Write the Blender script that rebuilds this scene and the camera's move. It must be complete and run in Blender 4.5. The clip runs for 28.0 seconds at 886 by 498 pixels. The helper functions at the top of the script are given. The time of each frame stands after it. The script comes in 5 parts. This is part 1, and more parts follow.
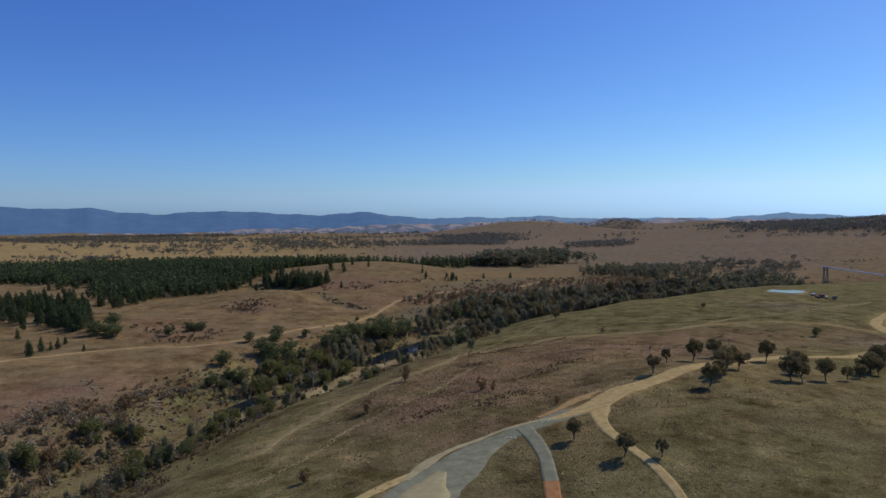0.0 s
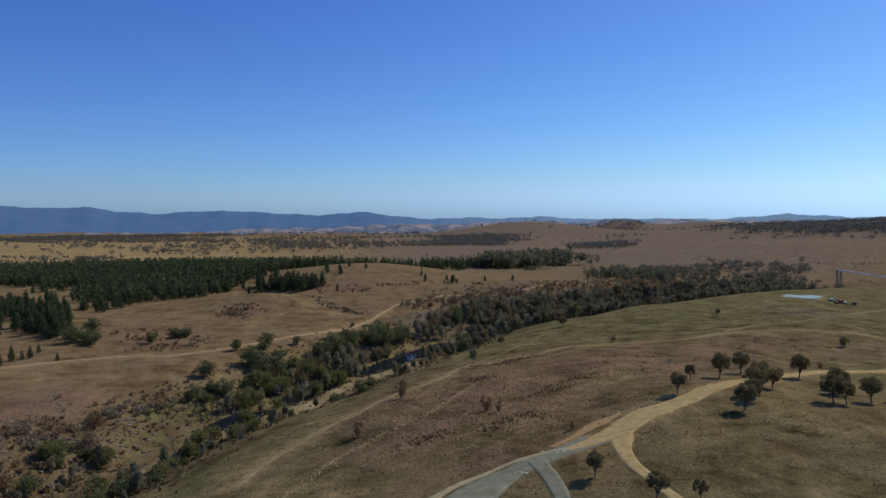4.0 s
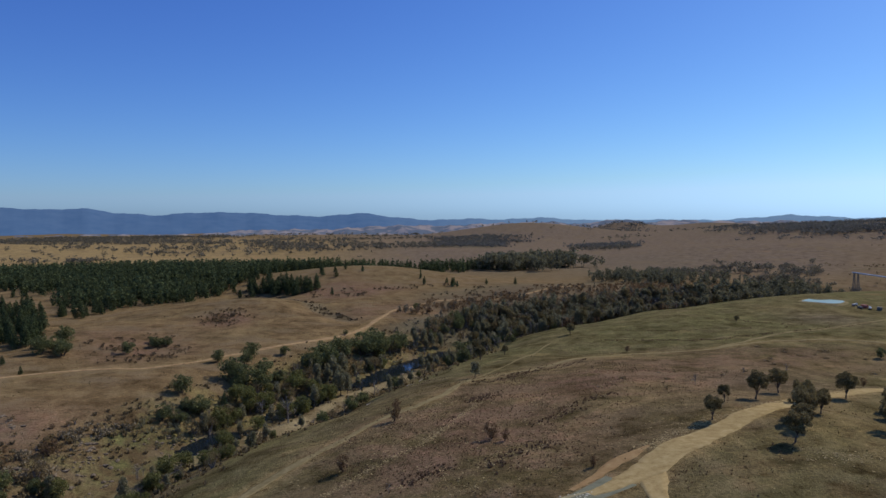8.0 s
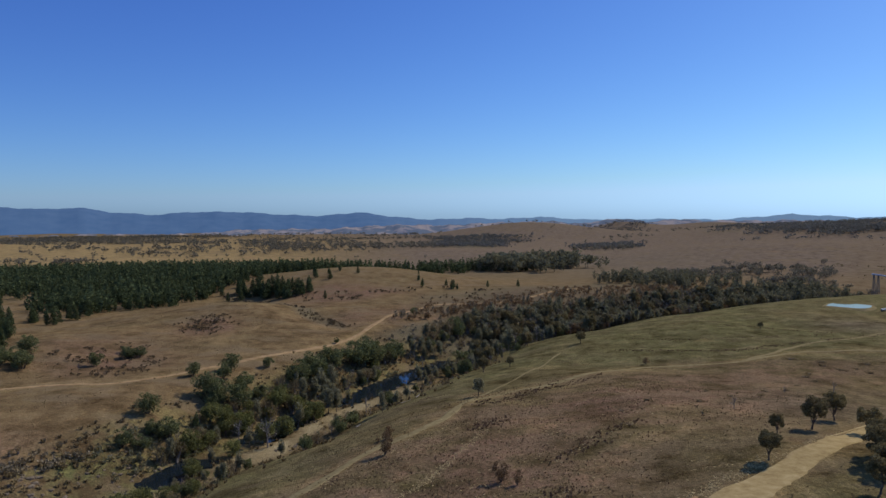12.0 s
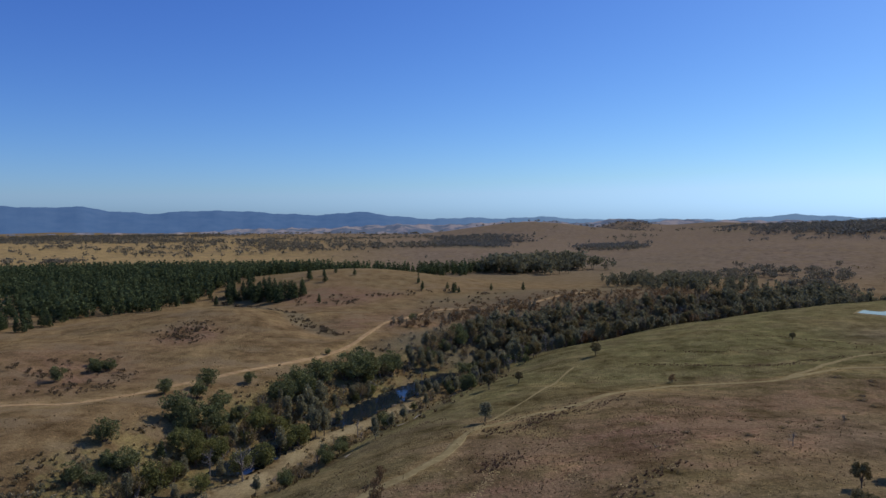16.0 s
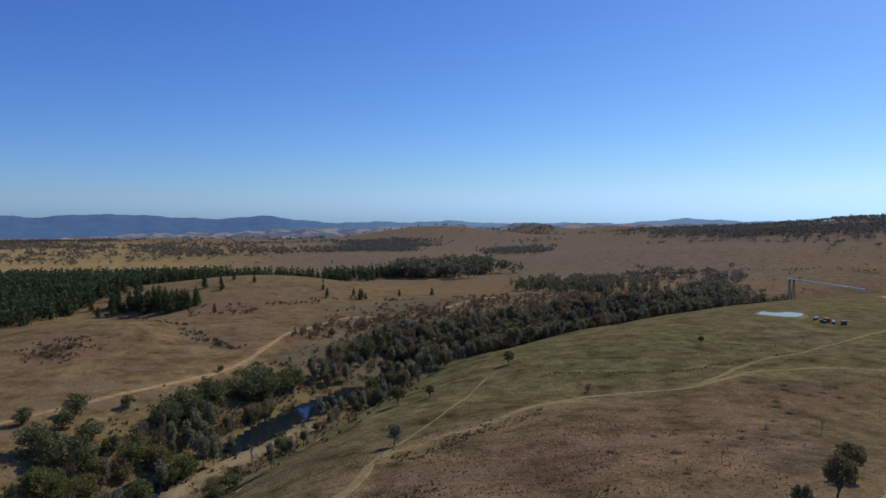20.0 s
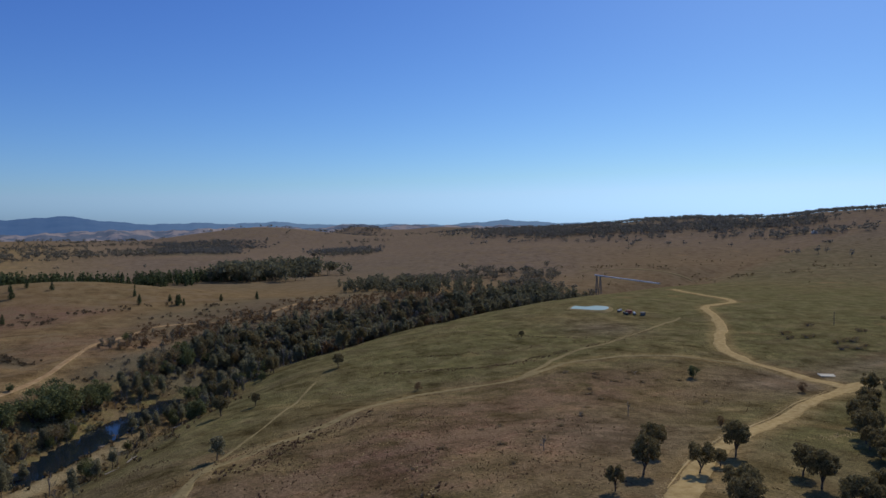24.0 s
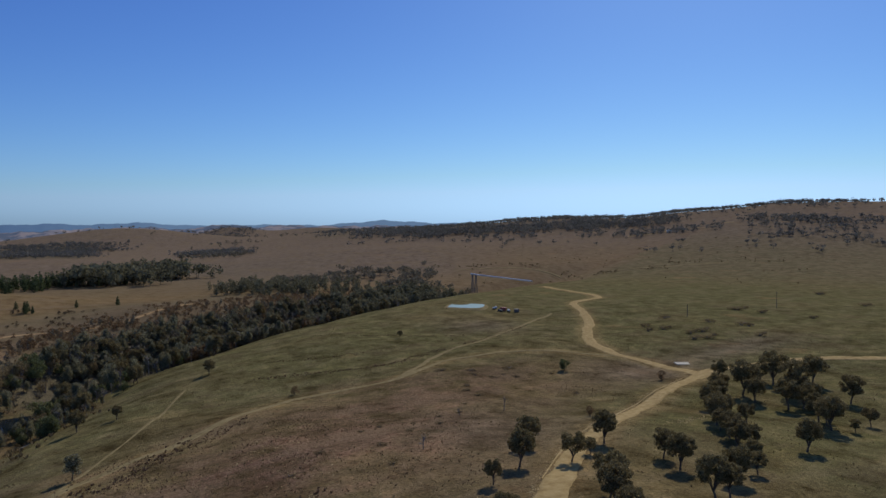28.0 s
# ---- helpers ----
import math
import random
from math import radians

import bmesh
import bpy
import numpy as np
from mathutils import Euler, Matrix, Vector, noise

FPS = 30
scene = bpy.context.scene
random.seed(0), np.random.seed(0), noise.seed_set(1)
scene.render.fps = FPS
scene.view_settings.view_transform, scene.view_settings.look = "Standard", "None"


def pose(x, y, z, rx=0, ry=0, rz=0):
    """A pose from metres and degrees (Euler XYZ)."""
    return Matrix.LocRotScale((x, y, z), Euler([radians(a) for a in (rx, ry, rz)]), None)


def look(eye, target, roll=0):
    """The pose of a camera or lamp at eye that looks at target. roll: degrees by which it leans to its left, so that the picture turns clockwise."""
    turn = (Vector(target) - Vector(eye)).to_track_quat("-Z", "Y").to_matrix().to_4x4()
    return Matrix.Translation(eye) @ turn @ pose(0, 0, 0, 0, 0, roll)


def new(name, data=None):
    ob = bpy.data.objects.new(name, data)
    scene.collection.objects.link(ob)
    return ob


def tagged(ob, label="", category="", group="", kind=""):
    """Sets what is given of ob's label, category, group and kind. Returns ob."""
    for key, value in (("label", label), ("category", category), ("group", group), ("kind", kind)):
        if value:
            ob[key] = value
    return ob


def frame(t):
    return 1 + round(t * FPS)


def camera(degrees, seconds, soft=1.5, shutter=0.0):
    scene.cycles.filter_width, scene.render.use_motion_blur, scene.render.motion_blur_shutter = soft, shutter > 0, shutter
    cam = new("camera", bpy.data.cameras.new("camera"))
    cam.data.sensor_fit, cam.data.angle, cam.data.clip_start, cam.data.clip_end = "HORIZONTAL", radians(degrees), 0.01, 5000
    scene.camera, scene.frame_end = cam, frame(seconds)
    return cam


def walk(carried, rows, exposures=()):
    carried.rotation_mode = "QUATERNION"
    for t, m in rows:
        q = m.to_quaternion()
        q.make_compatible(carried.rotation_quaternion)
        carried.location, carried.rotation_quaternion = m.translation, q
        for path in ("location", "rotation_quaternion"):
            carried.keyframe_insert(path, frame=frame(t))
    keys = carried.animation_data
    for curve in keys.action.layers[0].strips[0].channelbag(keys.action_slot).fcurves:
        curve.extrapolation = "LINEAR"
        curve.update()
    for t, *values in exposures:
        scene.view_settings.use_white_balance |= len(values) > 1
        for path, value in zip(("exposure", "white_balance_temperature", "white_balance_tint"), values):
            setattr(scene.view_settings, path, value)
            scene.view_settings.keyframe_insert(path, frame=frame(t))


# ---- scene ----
cam = camera(65.37, 28.0, soft=1.5)
# seconds, x, y, z, heading (clockwise from +y), pitch, lean
FLIGHT = [
    (0, 0.00, 0.00, 60.00, 3.931, -2.887, -0.19), (1, 0.13, 5.39, 59.84, 3.894, -2.852, -0.12),
    (2, 0.39, 10.93, 59.86, 3.903, -2.883, -0.07), (3, 0.90, 16.79, 60.05, 3.904, -2.892, -0.06),
    (3.5, 1.10, 19.86, 60.10, 3.926, -2.882, -0.04), (5.5, 2.03, 32.45, 59.95, 4.010, -2.824, -0.06),
    (6, 2.34, 35.71, 59.83, 3.994, -2.816, -0.06), (7, 2.92, 42.56, 59.62, 3.965, -2.815, -0.04),
    (8, 3.70, 49.62, 59.42, 3.926, -2.765, -0.08), (9, 4.53, 56.82, 59.31, 3.908, -2.770, -0.07),
    (10, 5.05, 64.23, 59.21, 3.936, -2.800, -0.09), (11, 5.35, 71.77, 58.98, 3.990, -2.778, -0.07),
    (12, 5.69, 79.70, 58.94, 4.005, -2.806, -0.09), (12.5, 5.96, 83.69, 58.88, 4.003, -2.815, -0.11),
    (14.5, 6.79, 99.31, 58.58, 4.064, -2.775, -0.02), (15, 7.03, 103.28, 58.62, 4.084, -2.832, -0.02),
    (16, 7.55, 110.90, 58.78, 3.942, -2.848, 0.02), (17, 8.04, 117.77, 58.82, 3.864, -2.804, 0.03),
    (18, 8.69, 123.27, 59.08, 3.845, -2.840, 0.01), (19, 9.20, 127.50, 59.12, 3.871, -2.712, 0.05),
    (19.5, 9.59, 128.69, 58.85, 6.813, -2.591, 0.03), (20, 9.84, 129.43, 58.48, 11.613, -2.513, 0.05),
    (20.5, 9.93, 129.75, 58.33, 15.715, -2.477, 0.14), (21, 9.94, 130.02, 58.28, 18.290, -2.429, 0.15),
    (21.5, 9.98, 130.29, 58.26, 19.462, -2.427, 0.15), (22, 10.08, 130.48, 58.24, 21.030, -2.428, 0.12),
    (22.5, 10.15, 130.71, 58.22, 22.885, -2.409, 0.12), (24.5, 10.16, 131.94, 58.04, 27.185, -2.359, 0.11),
    (25, 10.17, 132.09, 57.99, 29.163, -2.340, 0.11), (26, 10.34, 132.47, 57.96, 32.713, -2.309, 0.06),
    (27, 10.40, 132.64, 57.83, 35.413, -2.285, 0.04), (28, 10.55, 132.69, 57.83, 36.011, -2.327, 0.04),
]


def heading(eye, turn, pitch, lean):
    a, p = radians(turn), radians(pitch)
    ahead = Vector((math.sin(a) * math.cos(p), math.cos(a) * math.cos(p), math.sin(p)))
    return look(eye, Vector(eye) + 100 * ahead, lean)


walk(cam, [(t, heading((x, y, z), turn, pitch, lean)) for t, x, y, z, turn, pitch, lean in FLIGHT], exposures=[(0, 0.0), (19, 0.02), (20.5, -0.07), (22, -0.15), (25, -0.24), (28, -0.28)])

# ---- daylight: a high autumn sun from the right, clear sky ----
SUN_TURN, SUN_UP = 57.0, 41.0
world = bpy.data.worlds.new("clear_sky")
scene.world = world
world.use_nodes = True
wn = world.node_tree.nodes
sky = wn.new("ShaderNodeTexSky")
sky.sky_type, sky.sun_disc = "NISHITA", False
sky.sun_elevation, sky.sun_rotation = radians(SUN_UP), radians(SUN_TURN)
sky.altitude, sky.air_density, sky.dust_density, sky.ozone_density = 800, 1.0, 0.7, 3.0
# clear dry air: a deep blue overhead, pale towards the horizon
split, merge = wn.new("ShaderNodeSeparateColor"), wn.new("ShaderNodeCombineColor")
world.node_tree.links.new(sky.outputs[0], split.inputs[0])
bands = []
for k, (power, gain) in enumerate(((1.266, 0.340), (1.22, 0.513), (0.9, 1.425))):
    deep, clear = wn.new("ShaderNodeMath"), wn.new("ShaderNodeMath")
    deep.operation, clear.operation = "POWER", "MULTIPLY"
    deep.inputs[1].default_value, clear.inputs[1].default_value = power, gain
    world.node_tree.links.new(split.outputs[k], deep.inputs[0])
    world.node_tree.links.new(deep.outputs[0], clear.inputs[0])
    thin = wn.new("ShaderNodeMath")
    thin.operation, thin.inputs[1].default_value = "MAXIMUM", (0.64, 1.40, 0.0)[k]
    world.node_tree.links.new(clear.outputs[0], thin.inputs[0])
    bands.append(thin.outputs[0])
# the low sky keeps a little blue
world.node_tree.links.new(bands[1], merge.inputs[1])
for k, rule, share in ((0, "MINIMUM", 0.64), (2, "MAXIMUM", 1.42)):
    part_of, rim = wn.new("ShaderNodeMath"), wn.new("ShaderNodeMath")
    part_of.operation, rim.operation = "MULTIPLY", rule
    part_of.inputs[1].default_value = share
    world.node_tree.links.new(bands[1], part_of.inputs[0])
    world.node_tree.links.new(part_of.outputs[0], rim.inputs[0])
    world.node_tree.links.new(bands[k], rim.inputs[1])
    world.node_tree.links.new(rim.outputs[0], merge.inputs[k])
world.node_tree.links.new(merge.outputs[0], wn["Background"].inputs[0])
wn["Background"].inputs[1].default_value = 0.096
sun = new("sun", bpy.data.lights.new("sun", "SUN"))
sun.data.energy, sun.data.angle, sun.data.color = 3.02, radians(0.53), (1.0, 0.93, 0.79)
sa, se = radians(SUN_TURN), radians(SUN_UP)
sun.matrix_world = look(200 * Vector((math.sin(sa) * math.cos(se), math.cos(sa) * math.cos(se), math.sin(se))), (0, 0, 0))

# ---- the lie of the land ----
RIVER = np.array([(-150, 60), (-112, 140), (-96, 200), (-81, 248), (-59, 298), (-36, 341), (-14, 376), (16, 424),
                  (58, 484), (130, 545), (235, 606), (345, 655), (450, 688), (600, 715), (800, 780)], float)


def step(a, b, v):
    u = np.clip((v - a) / (b - a), 0, 1)
    return u * u * (3 - 2 * u)


def along(line, x, y):
    """Distance from a line of points; positive on its right-hand side."""
    best, side = np.full(np.shape(x), 1e9), np.zeros(np.shape(x))
    for (ax, ay), (bx, by) in zip(line[:-1], line[1:]):
        dx, dy = bx - ax, by - ay
        u = np.clip(((x - ax) * dx + (y - ay) * dy) / (dx * dx + dy * dy), 0, 1)
        far = np.hypot(x - ax - u * dx, y - ay - u * dy)
        turn = (x - ax) * dy - (y - ay) * dx
        side = np.where(far < best, np.sign(turn), side)
        best = np.minimum(best, far)
    return best * side


# knolls and hollows: x, y, height, spread along x, spread along y
KNOLLS = np.array([(105, 200, 8.5, 85, 80), (-90, 520, 9.5, 52, 46), (-30, 745, 15.0, 100, 70), (-120, 635, -3.0, 60, 28), (110, 390, -3.0, 60, 60),
                   (-230, 800, 5.0, 160, 120), (130, 640, 4.0, 50, 40), (280, 505, 2.5, 60, 50), (-165, 435, 2.5, 45, 45), (-112, 400, -2.5, 30, 30), (-104, 632, -3.0, 26, 16), (-70, 578, -4.0, 20, 22), (-44, 520, -4.0, 14, 24), (-27, 486, -2.5, 14, 16),
                   (520, 2530, 52.0, 330, 300), (930, 2830, 42.0, 150, 130), (-900, 1500, 14.0, 500, 250),
                   (665, 805, 9.0, 100, 80), (1250, 2900, 30.0, 260, 150), (-60, 1250, -8.0, 300, 160), (620, 1150, 12.0, 220, 200)])


def height(x, y):
    x, y = np.asarray(x, float), np.asarray(y, float)
    r, az = np.hypot(x, y - 100), np.degrees(np.arctan2(x, y - 100))
    d = along(RIVER, x, y)
    flat = np.where(d > 0, 0.5, -6.0) - 6 * step(500, 1100, r) - 26 * step(1200, 4200, r)
    flat = flat + np.interp(az, [16, 22, 28, 33, 38, 45, 51, 54, 60, 64, 75], [0, 16, 42, 56, 67, 84, 90, 106, 124, 124, 116]) * step(160, 110, az) * step(750, 2300, r)
    for kx, ky, kh, sx, sy in KNOLLS:
        flat = flat + kh * np.exp(-((x - kx) / sx) ** 2 - ((y - ky) / sy) ** 2)
    bar = step(275, 310, y) * step(470, 420, y)
    e = np.maximum(np.abs(d) - 9 - np.where(d > 0, 8 * bar, 0), 0)
    rise = np.where(d > 0, 1 - np.exp(-(e / 42) ** 1.4), 1 - np.exp(-(e / 17) ** 1.1))
    pool = step(281, 286, y) * step(308, 302, y) + step(321, 326, y) * step(358, 353, y) + step(362, 367, y) * step(408, 403, y) + step(411, 416, y) * step(455, 449, y) + step(480, 500, y)
    bed = -20.0 - 2.2 * step(6.4, 4.2, np.abs(d + 1.5 * np.sin(y / 9))) * pool
    gone = step(520, 800, x)
    z = bed + (flat - bed) * (rise + (1 - rise) * gone)
    z = z + step(60, 400, r) * (0.9 * np.sin(x / 41 + 1.3 * np.sin(y / 57)) * np.sin(y / 37 + 0.8 * np.sin(x / 71)))
    for n, (a, w, q) in enumerate(((0.3, 34, 0.35), (1.5, 23, 0.25), (2.4, 51, 0.5), (0.9, 14, 0.12))):
        z = z + q * step(9, 30, np.abs(d)) * step(750, 400, r) * np.sin((x * np.cos(a) + y * np.sin(a)) / w * 3 + n + 1.7 * np.sin((y * np.cos(a) - x * np.sin(a)) / w * 1.3))
    z = z + step(500, 1500, r) * 5 * np.sin(x / 170 + 1.1 * np.sin(y / 210)) * np.sin(y / 190 + 0.7)
    return z


def lift(x, y):
    return float(height(np.array([x]), np.array([y]))[0])


# ---- materials ----
def shade(name, rough=0.9, spec=0.1):
    m = bpy.data.materials.new(name)
    m.use_nodes = True
    b = m.node_tree.nodes["Principled BSDF"]
    b.inputs["Roughness"].default_value = rough
    b.inputs["Specular IOR Level"].default_value = spec
    return m, m.node_tree.nodes, m.node_tree.links, b


def fuzz(nodes, links, scale, detail=4.0, rough=0.6, stretch=None):
    """Noise in metres of the world: one patch is about 1 / scale metres."""
    g = nodes.new("ShaderNodeNewGeometry")
    n = nodes.new("ShaderNodeTexNoise")
    n.inputs["Scale"].default_value, n.inputs["Detail"].default_value, n.inputs["Roughness"].default_value = scale, detail, rough
    if stretch:
        v = nodes.new("ShaderNodeMapping")
        v.inputs["Rotation"].default_value, v.inputs["Scale"].default_value = (0, 0, stretch[0]), (stretch[1], stretch[2], 1)
        links.new(g.outputs["Position"], v.inputs["Vector"])
        links.new(v.outputs[0], n.inputs["Vector"])
    else:
        links.new(g.outputs["Position"], n.inputs["Vector"])
    return n.outputs["Fac"]


def ramp(nodes, links, fac, stops):
    r = nodes.new("ShaderNodeValToRGB")
    e = r.color_ramp.elements
    while len(e) < len(stops):
        e.new(0.5)
    for k, (at, c) in zip(e, stops):
        k.position, k.color = at, (*c, 1) if len(c) == 3 else c
    links.new(fac, r.inputs[0])
    return r.outputs[0]


def blend(nodes, links, fac, a, b, kind="MIX"):
    n = nodes.new("ShaderNodeMix")
    n.data_type, n.blend_type, n.clamp_factor = "RGBA", kind, True
    for s, v in ((n.inputs[0], fac), (n.inputs[6], a), (n.inputs[7], b)):
        if isinstance(v, (int, float)):
            s.default_value = v
        elif isinstance(v, tuple):
            s.default_value = (*v, 1)
        else:
            links.new(v, s)
    return n.outputs[2]


def sums(nodes, links, op, a, b, clamp=False):
    n = nodes.new("ShaderNodeMath")
    n.operation, n.use_clamp = op, clamp
    for s, v in zip(n.inputs, (a, b)):
        if isinstance(v, (int, float)):
            s.default_value = v
        else:
            links.new(v, s)
    return n.outputs[0]


def relief(nodes, links, b, fac, far, strength=0.6):
    n = nodes.new("ShaderNodeBump")
    n.inputs["Strength"].default_value, n.inputs["Distance"].default_value = strength, far
    links.new(fac, n.inputs["Height"])
    links.new(n.outputs[0], b.inputs["Normal"])


def grass_cover():
    m, n, l, b = shade("dry_grass", 1.0, 0.0)
    wide, mid, fine = fuzz(n, l, 0.018, 5), fuzz(n, l, 0.11, 6, 0.65), fuzz(n, l, 0.9, 5, 0.7)
    drift = fuzz(n, l, 0.045, 6, 0.62, (0.5, 0.75, 1.25))

    def layer(name):
        a = n.new("ShaderNodeAttribute")
        a.attribute_name = name
        return a.outputs["Fac"]

    tan = ramp(n, l, mid, [(0.25, (0.141, 0.093, 0.046)), (0.5, (0.200, 0.135, 0.069)), (0.75, (0.252, 0.177, 0.095))])
    olive = ramp(n, l, mid, [(0.25, (0.095, 0.085, 0.036)), (0.5, (0.139, 0.124, 0.055)), (0.78, (0.195, 0.166, 0.089))])
    heath = ramp(n, l, fine, [(0.3, (0.125, 0.073, 0.050)), (0.55, (0.207, 0.121, 0.084)), (0.75, (0.321, 0.202, 0.145))])
    straw = ramp(n, l, mid, [(0.3, (0.263, 0.180, 0.082)), (0.7, (0.352, 0.252, 0.121))])
    # brown with extra blue mixed in, standing for haze on far slopes
    hazed_brown = ramp(n, l, mid, [(0.3, (0.141, 0.105, 0.078)), (0.7, (0.231, 0.176, 0.134))])
    sand = ramp(n, l, fine, [(0.3, (0.258, 0.196, 0.101)), (0.7, (0.431, 0.344, 0.196))])
    lush = ramp(n, l, fine, [(0.3, (0.090, 0.090, 0.036)), (0.7, (0.200, 0.190, 0.072))])
    green = sums(n, l, "ADD", layer("green"), sums(n, l, "MULTIPLY", sums(n, l, "SUBTRACT", drift, 0.5), sums(n, l, "MULTIPLY", sums(n, l, "SUBTRACT", 1.25, layer("even")), 1.1)), True)
    green = sums(n, l, "ADD", green, sums(n, l, "MULTIPLY", sums(n, l, "SUBTRACT", wide, 0.5), 1.2), True)
    c = blend(n, l, green, tan, olive)
    c = blend(n, l, layer("hazed_brown"), c, hazed_brown)
    c = blend(n, l, layer("straw"), c, straw)
    hf = sums(n, l, "MULTIPLY", layer("heath"), ramp(n, l, sums(n, l, "ADD", sums(n, l, "MULTIPLY", drift, 0.6), sums(n, l, "MULTIPLY", mid, 0.4)), [(0.38, (0, 0, 0)), (0.56, (1, 1, 1))]))
    c = blend(n, l, hf, c, heath)
    c = blend(n, l, sums(n, l, "MULTIPLY", layer("lush"), ramp(n, l, mid, [(0.4, (0, 0, 0)), (0.6, (1, 1, 1))])), c, lush)
    # darker and paler swards, brown patches of dead growth
    p1, p2 = fuzz(n, l, 0.055, 9, 0.68), fuzz(n, l, 0.21, 8, 0.7)
    sward = ramp(n, l, p1, [(0.34, (0.48, 0.45, 0.42)), (0.47, (0.88, 0.86, 0.84)), (0.54, (1.0, 1.0, 0.98)), (0.66, (1.28, 1.22, 1.12))])
    rough = sums(n, l, "SUBTRACT", 1.0, layer("even"))
    c = blend(n, l, rough, c, sward, "MULTIPLY")
    spots = ramp(n, l, p2, [(0.34, (0.50, 0.46, 0.42)), (0.46, (1.0, 1.0, 1.0)), (0.56, (1.0, 1.0, 1.0)), (0.68, (1.3, 1.26, 1.18))])
    c = blend(n, l, rough, c, spots, "MULTIPLY")
    c = blend(n, l, sums(n, l, "MULTIPLY", ramp(n, l, drift, [(0.52, (0, 0, 0)), (0.60, (1, 1, 1))]), sums(n, l, "SUBTRACT", 0.72, sums(n, l, "MULTIPLY", layer("green"), 0.48))), c, (0.205, 0.146, 0.086))
    c = blend(n, l, sums(n, l, "MULTIPLY", layer("litter"), 0.85), c, blend(n, l, p2, (0.088, 0.074, 0.048), (0.175, 0.148, 0.098)))
    # bare red earth in spots, darker tussocks, pale seed heads
    c = blend(n, l, ramp(n, l, wide, [(0.62, (0, 0, 0)), (0.78, (0.55, 0.55, 0.55))]), c, (0.33, 0.185, 0.095))
    tuss = ramp(n, l, fine, [(0.36, (1, 1, 1)), (0.47, (0, 0, 0))])
    c = blend(n, l, sums(n, l, "MULTIPLY", tuss, sums(n, l, "MULTIPLY", rough, 0.55)), c, (0.085, 0.068, 0.038))
    pale = ramp(n, l, fuzz(n, l, 2.3, 3, 0.7), [(0.60, (0, 0, 0)), (0.72, (1, 1, 1))])
    c = blend(n, l, sums(n, l, "MULTIPLY", pale, 0.20), c, (0.52, 0.41, 0.26))
    grit = fuzz(n, l, 1.5, 4, 0.75)
    c = blend(n, l, rough, c, ramp(n, l, grit, [(0.34, (0.66, 0.64, 0.62)), (0.46, (1.02, 1.02, 1.02)), (0.54, (1.05, 1.05, 1.05)), (0.68, (1.6, 1.55, 1.45))]), "MULTIPLY")
    c = blend(n, l, sums(n, l, "MULTIPLY", layer("sand"), ramp(n, l, mid, [(0.24, (0, 0, 0)), (0.42, (1, 1, 1))])), c, sand)
    l.new(c, b.inputs["Base Color"])
    relief(n, l, b, sums(n, l, "MULTIPLY", rough, sums(n, l, "ADD", mid, sums(n, l, "ADD", fine, grit))), 0.5, 0.7)
    return m


def two_tone(name, stops, scale, rough=0.9, spec=0.05, bump=0.0, vary=0.0, detail=5):
    m, n, l, b = shade(name, rough, spec)
    f = fuzz(n, l, scale, detail, 0.65)
    c = ramp(n, l, f, stops)
    if vary:
        o = n.new("ShaderNodeObjectInfo")
        c = blend(n, l, vary, c, ramp(n, l, o.outputs["Random"], [(0.0, (0.35, 0.35, 0.35)), (1.0, (1, 1, 1))]), "MULTIPLY")
    l.new(c, b.inputs["Base Color"])
    if bump:
        relief(n, l, b, f, bump)
    return m


def leaf(name, dark, light, vary=0.5, through_light=0.42):
    m, n, l, b = shade(name, 0.95, 0.02)
    g = n.new("ShaderNodeNewGeometry")
    c = ramp(n, l, g.outputs["Random Per Island"], [(0.0, dark), (0.7, light), (1.0, tuple(1.35 * v for v in light))])
    f = fuzz(n, l, 0.5, 3)
    c = blend(n, l, sums(n, l, "MULTIPLY", f, 0.4), c, dark)
    o = n.new("ShaderNodeObjectInfo")
    c = blend(n, l, vary, c, ramp(n, l, o.outputs["Random"], [(0.0, (0.6, 0.62, 0.6)), (0.5, (0.85, 0.8, 0.75)), (1.0, (1.0, 1.0, 0.9))]), "MULTIPLY")
    l.new(c, b.inputs["Base Color"])
    t = n.new("ShaderNodeBsdfTranslucent")
    l.new(c, t.inputs["Color"])
    x = n.new("ShaderNodeMixShader")
    x.inputs[0].default_value = through_light
    l.new(b.outputs[0], x.inputs[1])
    l.new(t.outputs[0], x.inputs[2])
    l.new(x.outputs[0], n["Material Output"].inputs["Surface"])
    return m


def water_stuff(name, c, rough):
    m, n, l, b = shade(name, rough, 0.5)
    b.inputs["Base Color"].default_value = (*c, 1)
    b.inputs["IOR"].default_value = 1.33
    relief(n, l, b, fuzz(n, l, 1.4, 3, 0.5, (0.4, 1.0, 2.5)), 0.02, 0.25)
    return m


GRASS = grass_cover()
GRAVEL = two_tone("pale_gravel", [(0.3, (0.281, 0.194, 0.087)), (0.5, (0.391, 0.282, 0.132)), (0.72, (0.482, 0.362, 0.184))], 0.5, 1.0, 0.0, 0.15)
EARTH = two_tone("orange_earth", [(0.3, (0.270, 0.167, 0.081)), (0.55, (0.377, 0.253, 0.135)), (0.75, (0.463, 0.334, 0.194))], 0.35, 1.0, 0.0, 0.15)
DUST = two_tone("worn_track", [(0.3, (0.192, 0.145, 0.071)), (0.55, (0.263, 0.205, 0.104)), (0.75, (0.339, 0.265, 0.143))], 0.45, 1.0, 0.0, 0.1)
